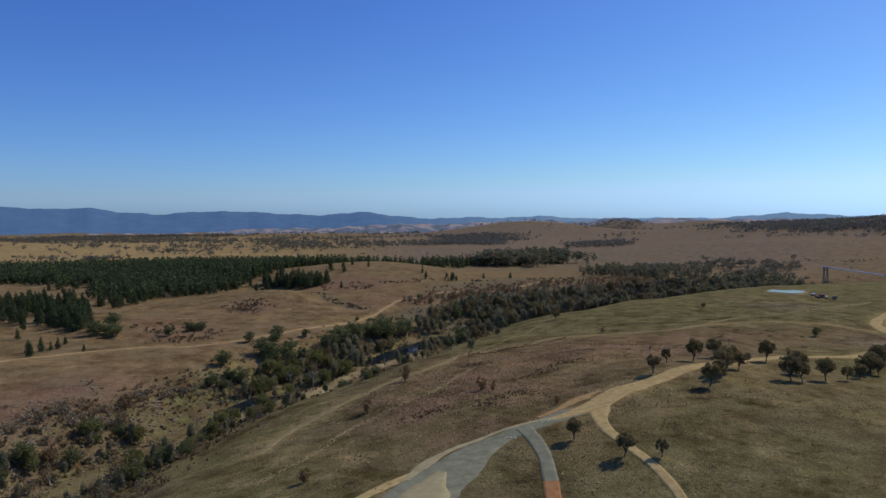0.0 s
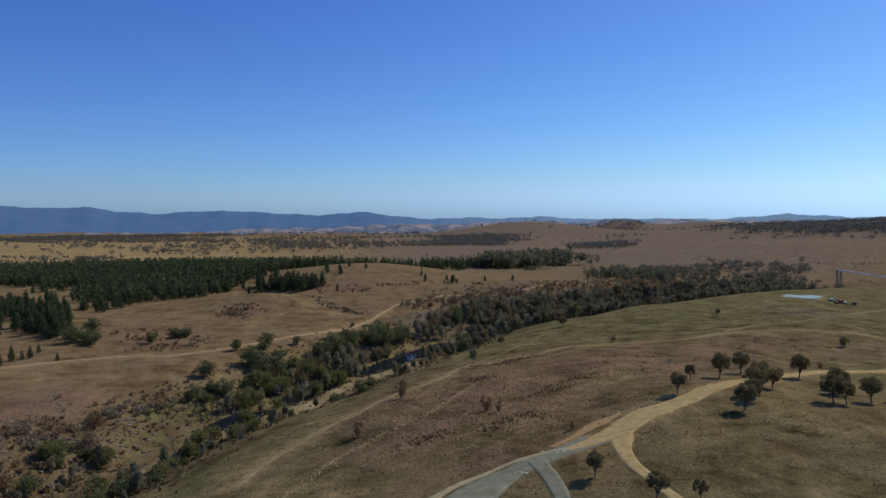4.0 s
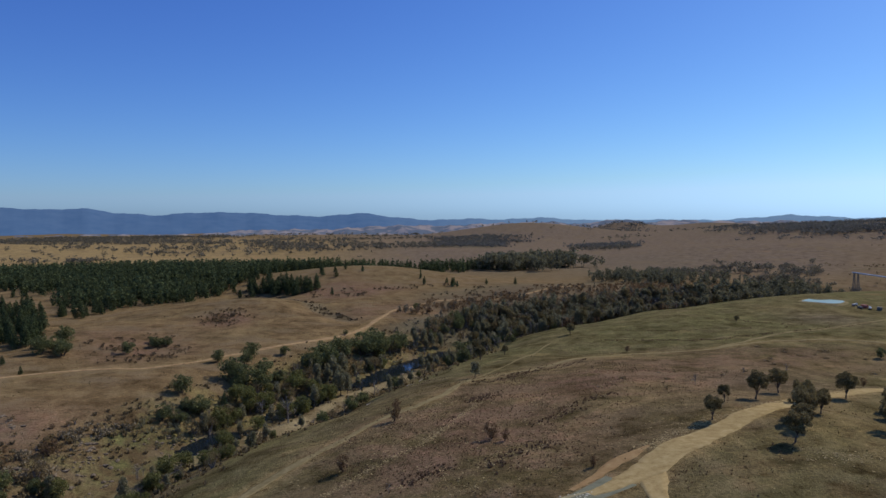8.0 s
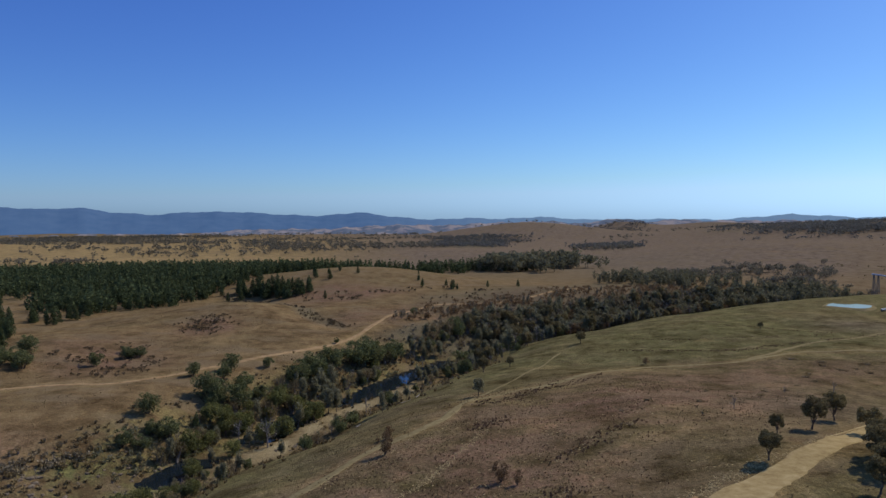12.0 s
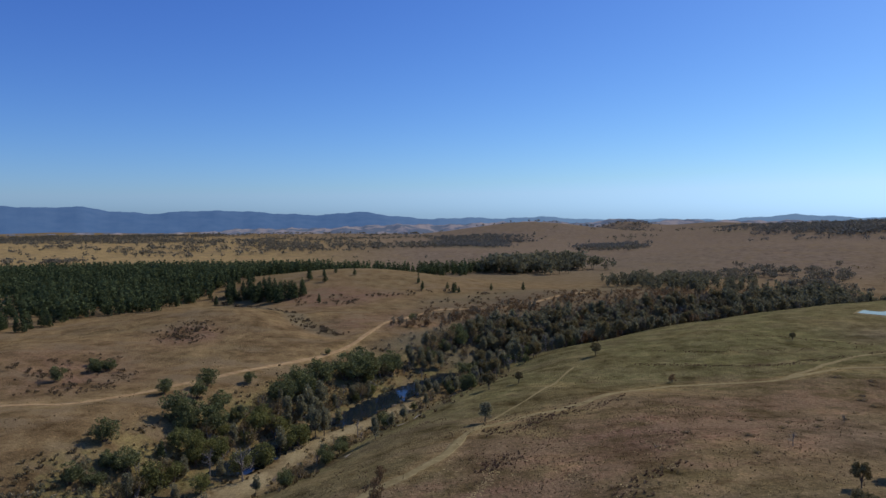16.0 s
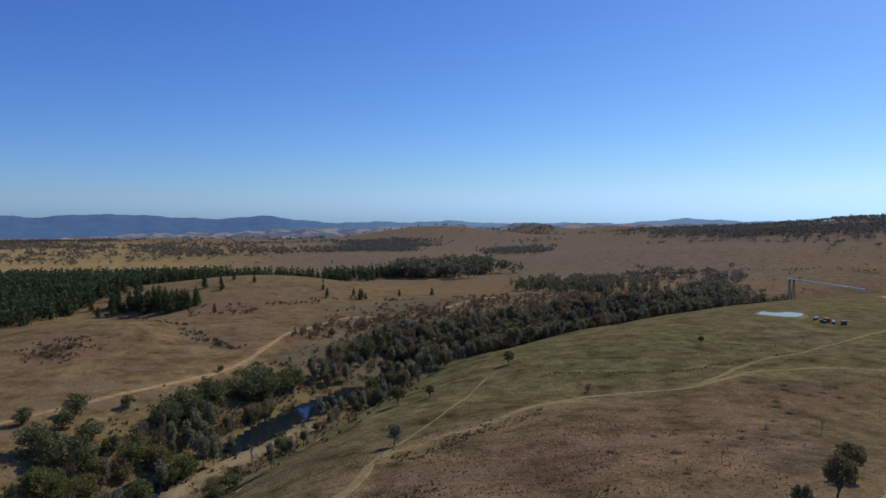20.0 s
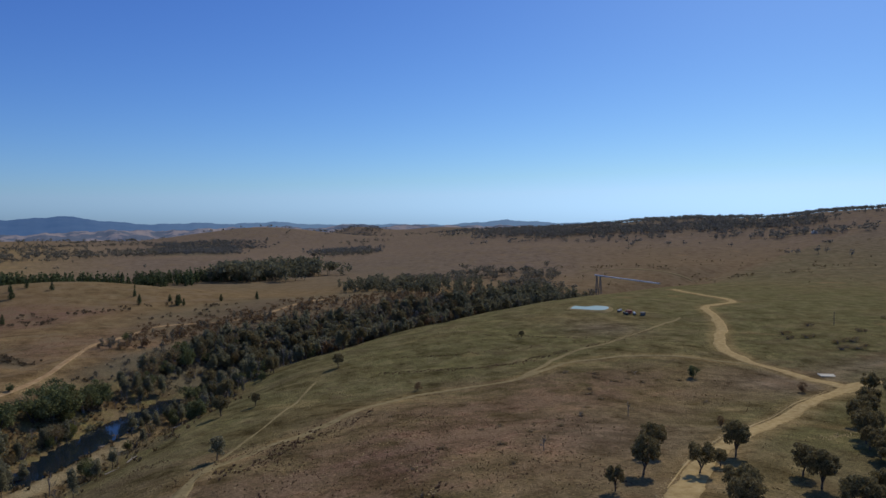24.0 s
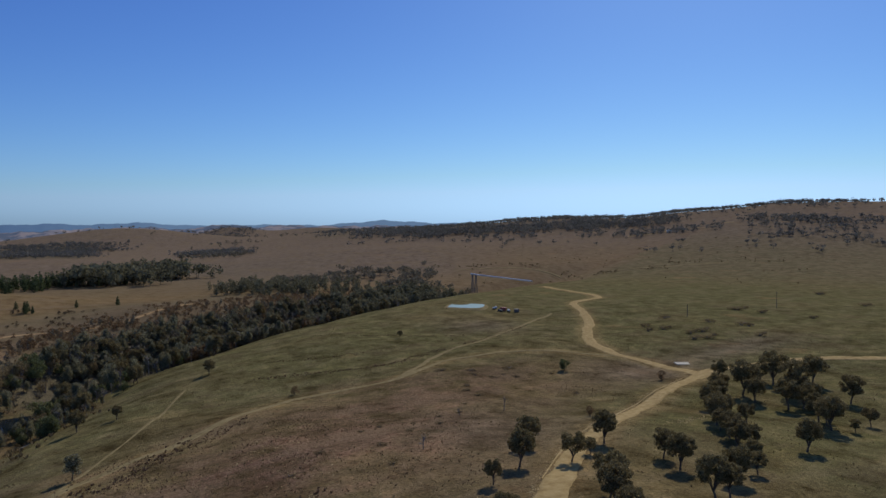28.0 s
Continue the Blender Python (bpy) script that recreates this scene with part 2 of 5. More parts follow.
BLUEMETAL = two_tone("grey_gravel", [(0.3, (0.154, 0.149, 0.102)), (0.55, (0.215, 0.209, 0.145)), (0.75, (0.278, 0.266, 0.186))], 0.4, 1.0, 0.0, 0.1)
PALE = two_tone("trodden_gravel", [(0.3, (0.269, 0.219, 0.125)), (0.55, (0.351, 0.292, 0.169)), (0.75, (0.430, 0.363, 0.218))], 0.3, 1.0, 0.0, 0.1)
ORANGE = two_tone("orange_soil", [(0.3, (0.270, 0.165, 0.078)), (0.55, (0.355, 0.228, 0.112)), (0.75, (0.42, 0.29, 0.15))], 0.35, 1.0, 0.0, 0.12)
BLEACHED = two_tone("bleached_gravel", [(0.3, (0.34, 0.25, 0.12)), (0.55, (0.45, 0.34, 0.175)), (0.75, (0.54, 0.42, 0.23))], 0.6, 1.0, 0.0, 0.1)
RED = two_tone("red_clay", [(0.3, (0.275, 0.124, 0.054)), (0.7, (0.384, 0.204, 0.097))], 0.6, 1.0, 0.0, 0.1)
ROCK = two_tone("granite", [(0.3, (0.125, 0.092, 0.062)), (0.5, (0.240, 0.184, 0.130)), (0.72, (0.37, 0.295, 0.215))], 1.2, 0.95, 0.05, 0.1, 0.4)
BARK = two_tone("gum_bark", [(0.3, (0.055, 0.042, 0.034)), (0.6, (0.13, 0.105, 0.085)), (0.8, (0.25, 0.215, 0.18))], 2.5, 0.9, 0.15, 0.05)
DEAD = two_tone("bleached_wood", [(0.3, (0.16, 0.135, 0.115)), (0.7, (0.30, 0.265, 0.23))], 2.0, 0.9, 0.15, 0.03)
LEAF = {
    "gum": leaf("gum_leaves", (0.123, 0.098, 0.049), (0.327, 0.264, 0.133), 0.4, 0.38),
    "bush": leaf("dark_leaves", (0.097, 0.101, 0.046), (0.231, 0.242, 0.107), 0.4, 0.3),
    "sheoak": leaf("sheoak_needles", (0.155, 0.145, 0.090), (0.347, 0.323, 0.199), 0.4, 0.46),
    "pine": leaf("pine_needles", (0.053, 0.065, 0.032), (0.134, 0.162, 0.076), 0.4, 0.35),
    "scrub": leaf("grey_scrub", (0.134, 0.099, 0.053), (0.302, 0.227, 0.123), 0.4, 0.36),
    "willow": leaf("willow_leaves", (0.105, 0.108, 0.037), (0.264, 0.259, 0.099), 0.4, 0.38),
    "rust": leaf("rusty_leaves", (0.124, 0.078, 0.044), (0.276, 0.179, 0.101), 0.4, 0.38),
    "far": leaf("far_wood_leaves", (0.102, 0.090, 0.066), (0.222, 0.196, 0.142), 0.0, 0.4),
    # leaf tones pushed towards blue-grey to carry the haze over distant woods
    "gorge": leaf("hazed_wood_leaves", (0.092, 0.087, 0.076), (0.195, 0.186, 0.162), 0.0, 0.4),
    "grove": leaf("grove_leaves", (0.109, 0.102, 0.062), (0.238, 0.218, 0.132), 0.0, 0.36),
    "heath": leaf("heath_leaves", (0.105, 0.068, 0.045), (0.235, 0.155, 0.100), 0.0, 0.33),
    "hill": leaf("hill_scrub_leaves", (0.090, 0.066, 0.040), (0.200, 0.148, 0.090), 0.0, 0.33),
    "tuft": leaf("dry_tufts", (0.120, 0.088, 0.046), (0.280, 0.208, 0.114), 0.0, 0.3),
    "brush": leaf("bleached_brush", (0.165, 0.130, 0.082), (0.340, 0.278, 0.181), 0.0, 0.3),
}


# ---- building help ----
def mesh_of(name, verts, faces, material, smooth=False):
    me = bpy.data.meshes.new(name)
    verts, faces = np.asarray(verts, np.float32), np.asarray(faces, np.int32)
    me.vertices.add(len(verts))
    me.vertices.foreach_set("co", verts.ravel())
    k = faces.shape[1]
    me.loops.add(faces.size)
    me.loops.foreach_set("vertex_index", faces.ravel())
    me.polygons.add(len(faces))
    me.polygons.foreach_set("loop_start", np.arange(0, faces.size, k, dtype=np.int32))
    me.polygons.foreach_set("use_smooth", np.full(len(faces), smooth))
    me.update(calc_edges=True)
    me.validate()
    me.materials.append(material)
    return me


def joined(pieces):
    """Several (verts, faces) with faces of one size as one."""
    v, f, n = [], [], 0
    for a, b in pieces:
        v.append(np.asarray(a, float))
        f.append(np.asarray(b) + n)
        n += len(a)
    return np.concatenate(v), np.concatenate(f)


def part(name, data, parent, label=""):
    ob = new(name, data)
    ob.parent = parent
    return tagged(ob, label)


def bm_part(name, bm, material, parent, label=""):
    me = bpy.data.meshes.new(name)
    bm.to_mesh(me)
    bm.free()
    me.materials.append(material)
    return part(name, me, parent, label)


def tube(points, radii, sides=6):
    """A tapered limb through points, as quads."""
    v, f = [], []
    pts = [Vector(p) for p in points]
    for i, (p, r) in enumerate(zip(pts, radii)):
        d = (pts[min(i + 1, len(pts) - 1)] - pts[max(i - 1, 0)]).normalized()
        a = d.orthogonal().normalized()
        c = d.cross(a)
        for k in range(sides):
            w = 2 * math.pi * k / sides
            v.append(p + r * (math.cos(w) * a + math.sin(w) * c))
    for i in range(len(pts) - 1):
        for k in range(sides):
            q = (k + 1) % sides
            f.append((i * sides + k, i * sides + q, (i + 1) * sides + q, (i + 1) * sides + k))
    return np.array(v), np.array(f)


def leaves(rng, centres, radii, count, size, squash=0.75, hang=0.0):
    """Small four-cornered leaf clumps over the outside of several round masses."""
    centres, radii = np.array(centres, float), np.array(radii, float)
    pick = rng.choice(len(centres), count, p=radii ** 2 / (radii ** 2).sum())
    d = rng.normal(size=(count, 3))
    d /= np.linalg.norm(d, axis=1)[:, None]
    far = radii[pick] * (0.45 + 0.6 * rng.random(count) ** 0.6)
    at = centres[pick] + d * far[:, None] * np.array([1, 1, squash])
    a = rng.normal(size=(count, 3)) + 0.5 * d
    a /= np.linalg.norm(a, axis=1)[:, None]
    u = np.cross(a, rng.normal(size=(count, 3)))
    u[:, 2] -= hang
    u /= np.linalg.norm(u, axis=1)[:, None]
    w = np.cross(a, u)
    s = size * (0.6 + 0.8 * rng.random(count))[:, None]
    q = np.stack([at - u * s - w * s * 0.3, at + w * s * 0.7 - u * 0.2 * s, at + u * s + w * s * 0.2, at - w * s * 0.7 + u * 0.3 * s], 1)
    return q.reshape(-1, 3), np.arange(4 * count).reshape(-1, 4)


# ---- trees: each kind in a few shapes, at its own height ----
def gum_shape(seed, tall=8.0, count=5000):
    """A low fork, rising limbs and a domed crown of many small clumps with gaps between them."""
    rng = np.random.RandomState(seed)
    fork = tall * rng.uniform(0.16, 0.27)
    lean = rng.uniform(-0.4, 0.4, 2)
    wood = [tube([(0, 0, -0.5), (0.3 * lean[0], 0.3 * lean[1], fork * 0.5), (lean[0], lean[1], fork)], (0.25, 0.2, 0.17), 7)]
    centres, radii = [], []
    wide, high, mid = tall * rng.uniform(0.28, 0.35), tall * rng.uniform(0.25, 0.29), tall * rng.uniform(0.60, 0.65)
    total = rng.randint(30, 38)
    for k in range(total):
        up = -0.8 + 1.74 * (k + rng.random()) / total
        w = 2.4 * k + rng.uniform(-0.5, 0.5)
        if rng.random() < 0.24:
            continue
        flat = math.sqrt(max(0.05, 1 - min(up * up, 0.96))) * rng.uniform(0.75, 1.08)
        e = (lean[0] + wide * flat * math.cos(w), lean[1] + wide * flat * math.sin(w), mid + high * up * rng.uniform(0.85, 1.08))
        centres.append(e)
        radii.append(tall * rng.uniform(0.075, 0.125))
        if k % 3 == 0:
            bow = (lean[0] + 0.45 * (e[0] - lean[0]), lean[1] + 0.45 * (e[1] - lean[1]), fork + 0.62 * (e[2] - fork))
            wood.append(tube([(lean[0], lean[1], fork - 0.15), bow, e], (0.12, 0.08, 0.025), 5))
    for k in range(4):
        centres.append((lean[0] + rng.normal() * 0.08 * tall, lean[1] + rng.normal() * 0.08 * tall, mid + 0.05 * tall * rng.normal()))
        radii.append(0.13 * tall)
    return joined(wood), leaves(rng, centres, radii, count, 0.0195 * tall, 0.8)


def bush_shape(seed, tall=6.0, count=2400):
    rng = np.random.RandomState(seed)
    centres, radii, wood = [], [], []
    for k in range(rng.randint(7, 11)):
        w, o = rng.uniform(0, 6.28), tall * 0.34 * rng.random() ** 0.5
        z = tall * rng.uniform(0.25, 0.70)
        centres.append((o * math.cos(w), o * math.sin(w), z))
        radii.append(tall * rng.uniform(0.20, 0.29))
        if k < 4:
            wood.append(tube([(0, 0, -0.4), (0.5 * o * math.cos(w), 0.5 * o * math.sin(w), z * 0.5), (o * math.cos(w), o * math.sin(w), z)], (0.16, 0.1, 0.04), 5))
    for k in range(14):
        w, up = rng.uniform(0, 6.28), rng.uniform(-0.2, 1.0)
        o = 0.41 * tall * math.sqrt(1 - min(0.97, up * up)) * rng.uniform(0.85, 1.05)
        centres.append((o * math.cos(w), o * math.sin(w), tall * (0.48 + 0.44 * up)))
        radii.append(tall * rng.uniform(0.08, 0.13))
    return joined(wood), leaves(rng, centres, radii, count, 0.029 * tall, 0.85)


def sheoak_shape(seed, tall=11.0, count=1500):
    rng = np.random.RandomState(seed)
    lean = rng.uniform(-0.8, 0.8, 2)
    wood = [tube([(0, 0, -0.5), (0.4 * lean[0], 0.4 * lean[1], tall * 0.5), (lean[0], lean[1], tall * 0.93)], (0.2, 0.13, 0.03), 6)]
    centres, radii = [], []
    for k in range(15):
        z = tall * rng.uniform(0.24, 0.93)
        w, o = rng.uniform(0, 6.28), tall * 0.26 * rng.random() * (1.15 - z / tall)
        e = (lean[0] * z / tall + o * math.cos(w), lean[1] * z / tall + o * math.sin(w), z)
        wood.append(tube([(lean[0] * z / tall * 0.8, lean[1] * z / tall * 0.8, z - 0.1 * tall), e], (0.06, 0.02), 4))
        centres.append(e)
        radii.append(tall * rng.uniform(0.08, 0.15))
    return joined(wood), leaves(rng, centres, radii, count, 0.026 * tall, 1.1, 0.5)


def pine_shape(seed, tall=9.0, count=760, size=0.032, slim=0.2):
    """A full cone with a ragged skirt and a pointed leader."""
    rng = np.random.RandomState(seed)
    wood = tube([(0, 0, -0.5), (0, 0, tall * 0.5), (0, 0, tall * 0.90)], (0.17, 0.1, 0.02), 6)
    centres, radii = [], []
    for k in range(26):
        u = (k + rng.random()) / 26
        reach = tall * (slim * (1 - u ** 1.5) + 0.01)
        w = 2.4 * k + rng.uniform(-0.6, 0.6)
        o = reach * rng.uniform(0.35, 0.8)
        centres.append((o * math.cos(w), o * math.sin(w), tall * (0.10 + 0.86 * u)))
        radii.append(0.55 * reach + 0.035 * tall)
    return wood, leaves(rng, centres, radii, count, size * tall, 0.8)


def bare_shape(seed, tall=8.0, twigs=90):
    rng = np.random.RandomState(seed)
    wood = [tube([(0, 0, -0.5), (0.1, 0.1, tall * 0.4), (0.3, -0.1, tall * 0.75)], (0.17, 0.12, 0.04), 6)]
    ends = []
    for k in range(9):
        z, w = tall * rng.uniform(0.2, 0.7), rng.uniform(0, 6.28)
        o, up = tall * rng.uniform(0.10, 0.27), tall * rng.uniform(0.08, 0.3)
        e = (0.2 + o * math.cos(w), o * math.sin(w), z + up)
        wood.append(tube([(0.1, 0, z), (0.5 * o * math.cos(w), 0.5 * o * math.sin(w), z + 0.6 * up), e], (0.08, 0.05, 0.02), 5))
        ends.append(e)
    v, f = [], []
    for k in range(twigs):
        e = Vector(ends[rng.randint(len(ends))]) * rng.uniform(0.75, 1.0)
        d = Vector(rng.normal(size=3) * 0.5 + np.array([0, 0, 0.5])).normalized() * tall * rng.uniform(0.06, 0.15)
        s = d.orthogonal().normalized() * 0.025
        n = len(v)
        v += [e - s, e + s, e + d + s * 0.4, e + d - s * 0.4]
        f.append((n, n + 1, n + 2, n + 3))
    return joined(wood), (np.array(v), np.array(f))


KINDS = {
    "gum": ("gum_tree", "olive-leaved gum tree with a forked trunk on dry grass", "tree", "LEAF", [gum_shape(s) for s in (3, 5, 8, 13, 21, 34)], 8.0, BARK),
    "bush": ("round_tree", "dense dark green rounded tree on the river flat", "tree", "LEAF", [bush_shape(s) for s in (2, 4, 9, 16)], 6.0, BARK),
    "sheoak": ("river_oak", "slender grey-green river oak on the bank", "tree", "LEAF", [sheoak_shape(s) for s in (6, 7, 12, 18)], 11.0, BARK),
    "pine": ("pine_tree", "young dark green conical pine on tan grass", "tree", "LEAF", [pine_shape(s) for s in (1, 10, 20)], 9.0, BARK),
    "willow": ("willow_tree", "yellow-green willow beside the river", "tree", "LEAF", [bush_shape(s, 6.0, 2000) for s in (31, 33)], 6.0, BARK),
    "rust": ("small_tree", "small rusty-leaved tree on the dry slope", "tree", "LEAF", [bush_shape(s, 5.0, 1300) for s in (41, 43)], 5.0, BARK),
    "scrub": ("shrub", "grey-brown scrubby shrub on the dry slope", "shrub", "LEAF", [bush_shape(s, 2.5, 700) for s in (51, 53, 57)], 2.5, DEAD),
    "bare": ("dead_tree", "bare bleached grey tree with broken branches", "tree", "DEAD", [bare_shape(s) for s in (61, 64, 66)], 8.0, DEAD),
}
MASTERS = {}
for kind, (name, label, category, skin, shapes, tall, bark) in KINDS.items():
    for k, (wood, crown) in enumerate(shapes):
        MASTERS[kind, k] = (mesh_of("trunk", *wood, bark, True), mesh_of("crown", *crown, LEAF[kind] if skin == "LEAF" else DEAD))
rng = np.random.RandomState(77)


def tree(kind, x, y, tall, group="", label="", wide=1.0):
    name, words, category, _, shapes, own, _ = KINDS[kind]
    trunk, crown = MASTERS[kind, rng.randint(len(shapes))]
    s = tall / own
    root = new(name)
    root.empty_display_size = 0.3
    root.matrix_basis = pose(x, y, lift(x, y) - 0.05, 0, 0, rng.uniform(0, 360)) @ Matrix.Diagonal((s * wide, s * wide, s, 1))
    part("trunk", trunk, root)
    part("crown", crown, root, "bare twiggy crown" if kind == "bare" else "")
    return tagged(root, label or words, category, group)


MAIN = [(41, 179), (47, 182), (57, 189.5), (67, 198), (80, 207), (90, 214), (98, 219.5), (106, 225.5), (122, 236.5), (144, 248.5), (166, 257.5), (206, 273), (241, 285)]
WINDING = [(241, 284), (244, 292), (246, 302), (247, 315), (249, 334), (261, 357), (284, 380), (310, 402), (335, 430), (352, 452), (367, 468), (392, 476), (418, 490), (432, 515), (440, 555), (452, 585)]
SLOPE_TRACK = [(-230, 296), (-200, 305), (-176, 316), (-156, 340), (-129, 353), (-105, 356), (-86, 373), (-70, 387), (-53, 403), (-39, 421), (-24, 440), (-13, 466), (0, 516), (16, 549), (40, 578), (73, 586), (99, 597), (131, 628), (170, 668)]
FIELD_TRACK = [(-38, 188), (-31, 211), (-22, 224), (-10, 240), (0, 258), (11, 268), (20, 280), (29, 303), (40, 312), (52, 319), (68, 328), (84, 339), (103, 349), (120, 349), (139, 345), (156, 350), (170, 358), (184, 362), (208, 356), (230, 344), (246, 328)]
GULLY = np.array([(-132, 655), (-112, 640), (-74, 578), (-53, 538), (-39, 502), (-22, 489)], float)


# ---- the ground: one sheet to the horizon ----
def ground_sheet():
    turns = np.concatenate([np.arange(-40, 82, 0.36), np.arange(84, 320, 4.0)])
    rings = np.concatenate([[0.0, 15, 30, 42], 52 * 1.0125 ** np.arange(366)])
    rings = rings[rings < 4900]
    a, r = np.meshgrid(np.radians(turns), rings)
    x, y = r * np.sin(a), 20 + r * np.cos(a)
    z = height(x, y)
    rows, cols = x.shape
    i, j = np.meshgrid(np.arange(rows - 1), np.arange(cols), indexing="ij")
    k = (j + 1) % cols
    faces = np.stack([i * cols + j, (i + 1) * cols + j, (i + 1) * cols + k, i * cols + k], -1).reshape(-1, 4)
    me = mesh_of("ground", np.stack([x, y, z], -1).reshape(-1, 3), faces[:, ::-1], GRASS, True)
    d, far = along(RIVER, x, y), np.hypot(x, y - 100)
    right = step(10, 45, d)
    turn = np.degrees(np.arctan2(x, y - 100))
    verge = np.zeros_like(x)
    for line, wide in ((MAIN, 3.2), (WINDING, 3.4), (SLOPE_TRACK, 2.4), (FIELD_TRACK, 1.8)):
        verge = np.maximum(verge, step(wide + 4.5, wide, np.abs(along(np.array(line, float), x, y))))
    layers = {
        "green": 0.06 + right * (0.82 + 0.3 * np.exp(-((x - 150) / 110) ** 2 - ((y - 440) / 110) ** 2) + 0.25 * np.exp(-((x - 400) / 150) ** 2 - ((y - 330) / 150) ** 2)
                                 - 0.45 * np.exp(-((x - 105) / 80) ** 2 - ((y - 288) / 48) ** 2) - 0.4 * np.exp(-((x - 222) / 40) ** 2 - ((y - 312) / 38) ** 2) - 0.35 * np.exp(-((x - 265) / 45) ** 2 - ((y - 455) / 45) ** 2) - 0.30 * np.exp(-((x - 105) / 65) ** 2 - ((y - 205) / 60) ** 2) + 0.55 * np.exp(-((x - 205) / 62) ** 2 - ((y - 222) / 48) ** 2)) * np.maximum(step(1200, 650, far), 0.9 * step(26, 38, turn) * step(1900, 1300, far)),
        "heath": right * (np.exp(-((x - 20) / 40) ** 2 - ((y - 215) / 55) ** 2) + 0.9 * np.exp(-((x - 80) / 55) ** 2 - ((y - 280) / 42) ** 2)
                          + 0.75 * np.exp(-((x - 155) / 60) ** 2 - ((y - 322) / 30) ** 2)) + 0.9 * step(-16, -28, d) * step(-85, -62, d) * step(310, 270, y) + 0.4 * step(-5, -25, d) * step(-75, -45, d) * step(300, 260, y) + 0.75 * step(-20, -34, d) * step(-115, -80, d) * step(470, 520, y) * step(720, 660, y)
                 + np.exp(-((x + 124) / 26) ** 2 - ((y - 398) / 30) ** 2) + np.exp(-((x + 100) / 13) ** 2 - ((y - 470) / 18) ** 2) + np.exp(-((x + 40) / 26) ** 2 - ((y - 645) / 36) ** 2) + np.exp(-((x + 2) / 16) ** 2 - ((y - 645) / 14) ** 2) + np.exp(-((x + 45) / 34) ** 2 - ((y - 630) / 30) ** 2) + 0.8 * np.exp(-((x + 96) / 14) ** 2 - ((y - 470) / 18) ** 2)
                 + 0.6 * np.exp(-((x + 150) / 22) ** 2 - ((y - 425) / 18) ** 2),
        "even": 0.72 * step(280, 650, far) + 0.35 * step(-25, -60, d) * step(450, 250, far),
        "litter": 0.62 * step(-150, -110, d) * step(-14, -26, d) * step(500, 560, y) * step(790, 720, y) * step(300, 230, x) * step(0, 45, x) + 0.28 * step(640, 720, far) * step(1250, 950, far) * step(-2, 4, turn) * step(30, 22, turn)
                  + 0.7 * step(13, 3, np.abs(along(GULLY, x, y))) * step(-135, -125, x) * step(-18, -30, x)
                  + 0.75 * step(3.0, 4.0, turn) * step(9.4, 8.4, turn) * step(1390, 1450, far) * step(2250, 2050, far)
                  + 0.3 * step(1600, 1750, far) * step(30, 34, turn) * step(54, 48, turn) + 0.3 * step(24, 27, turn) * step(36, 33, turn) * step(1750, 1900, far)
                  + 0.7 * step(-31, -29, turn) * step(-16, -18, turn) * step(2150, 2300, far) * step(3300, 3000, far)
                  + step(-46, -34, d) * step(34, 20, d) * step(440, 480, y) * step(425, 400, x) + 0.15 * step(-50, -30, d) * step(30, 18, d) * step(330, 280, y),
        "straw": 0.55 * verge + step(900, 1150, far) * step(4, -14, turn) * step(3000, 1900, far),
        # near brown soil patches; beyond 650 m the haze-tinted tone of the far slopes
        "hazed_brown": 0.7 * np.exp(-((x - 228) / 26) ** 2 - ((y - 300) / 18) ** 2) + 0.6 * np.exp(-((x - 300) / 50) ** 2 - ((y - 305) / 13) ** 2) + 0.5 * np.exp(-((x - 120) / 26) ** 2 - ((y - 270) / 30) ** 2) + 0.5 * np.exp(-((x - 250) / 22) ** 2 - ((y - 425) / 24) ** 2) + 0.85 * step(650, 1000, far) * step(-12, 2, turn) * (1 - 0.6 * step(32, 42, turn) * step(1500, 1000, far)),
        "sand": step(6.5, 8.5, d + 1.5 * np.sin(y / 9)) * step(18.5, 14, d + 2.5 * np.sin(y / 13)) * step(412, 392, y) * step(292, 306, y) * (0.75 + 0.25 * np.sin(y / 6 + 2 * np.sin(x / 5))) + 0.5 * step(3, 6, d) * step(14, 8, d) * step(300, 280, y),
        "lush": np.exp(-((x + 76) / 13) ** 2 - ((y - 284) / 16) ** 2) + step(-40, -22, d) * step(45, 28, d) * step(700, 500, y) * (0.65 - 0.6 * step(3, 8, d) * step(30, 24, d) * step(285, 305, y) * step(450, 420, y)),
    }
    for name, v in layers.items():
        me.attributes.new(name, "FLOAT", "POINT").data.foreach_set("value", np.clip(v, 0, 1).astype(np.float32).ravel())
    return tagged(new("ground", me), "dry tan and olive grassland rolling to the horizon", "ground", "", "structure")


ground_sheet()


def curve_through(points, pitch=1.6):
    p = np.array(points, float)
    p = np.concatenate([[2 * p[0] - p[1]], p, [2 * p[-1] - p[-2]]])
    out = []
    for a, b, c, d in zip(p[:-3], p[1:-2], p[2:-1], p[3:]):
        n = max(2, int(np.linalg.norm(c - b) / pitch))
        u = np.arange(n)[:, None] / n
        out.append(0.5 * (2 * b + (c - a) * u + (2 * a - 5 * b + 4 * c - d) * u ** 2 + (3 * b - a - 3 * c + d) * u ** 3))
    return np.concatenate(out + [p[-2:-1]])


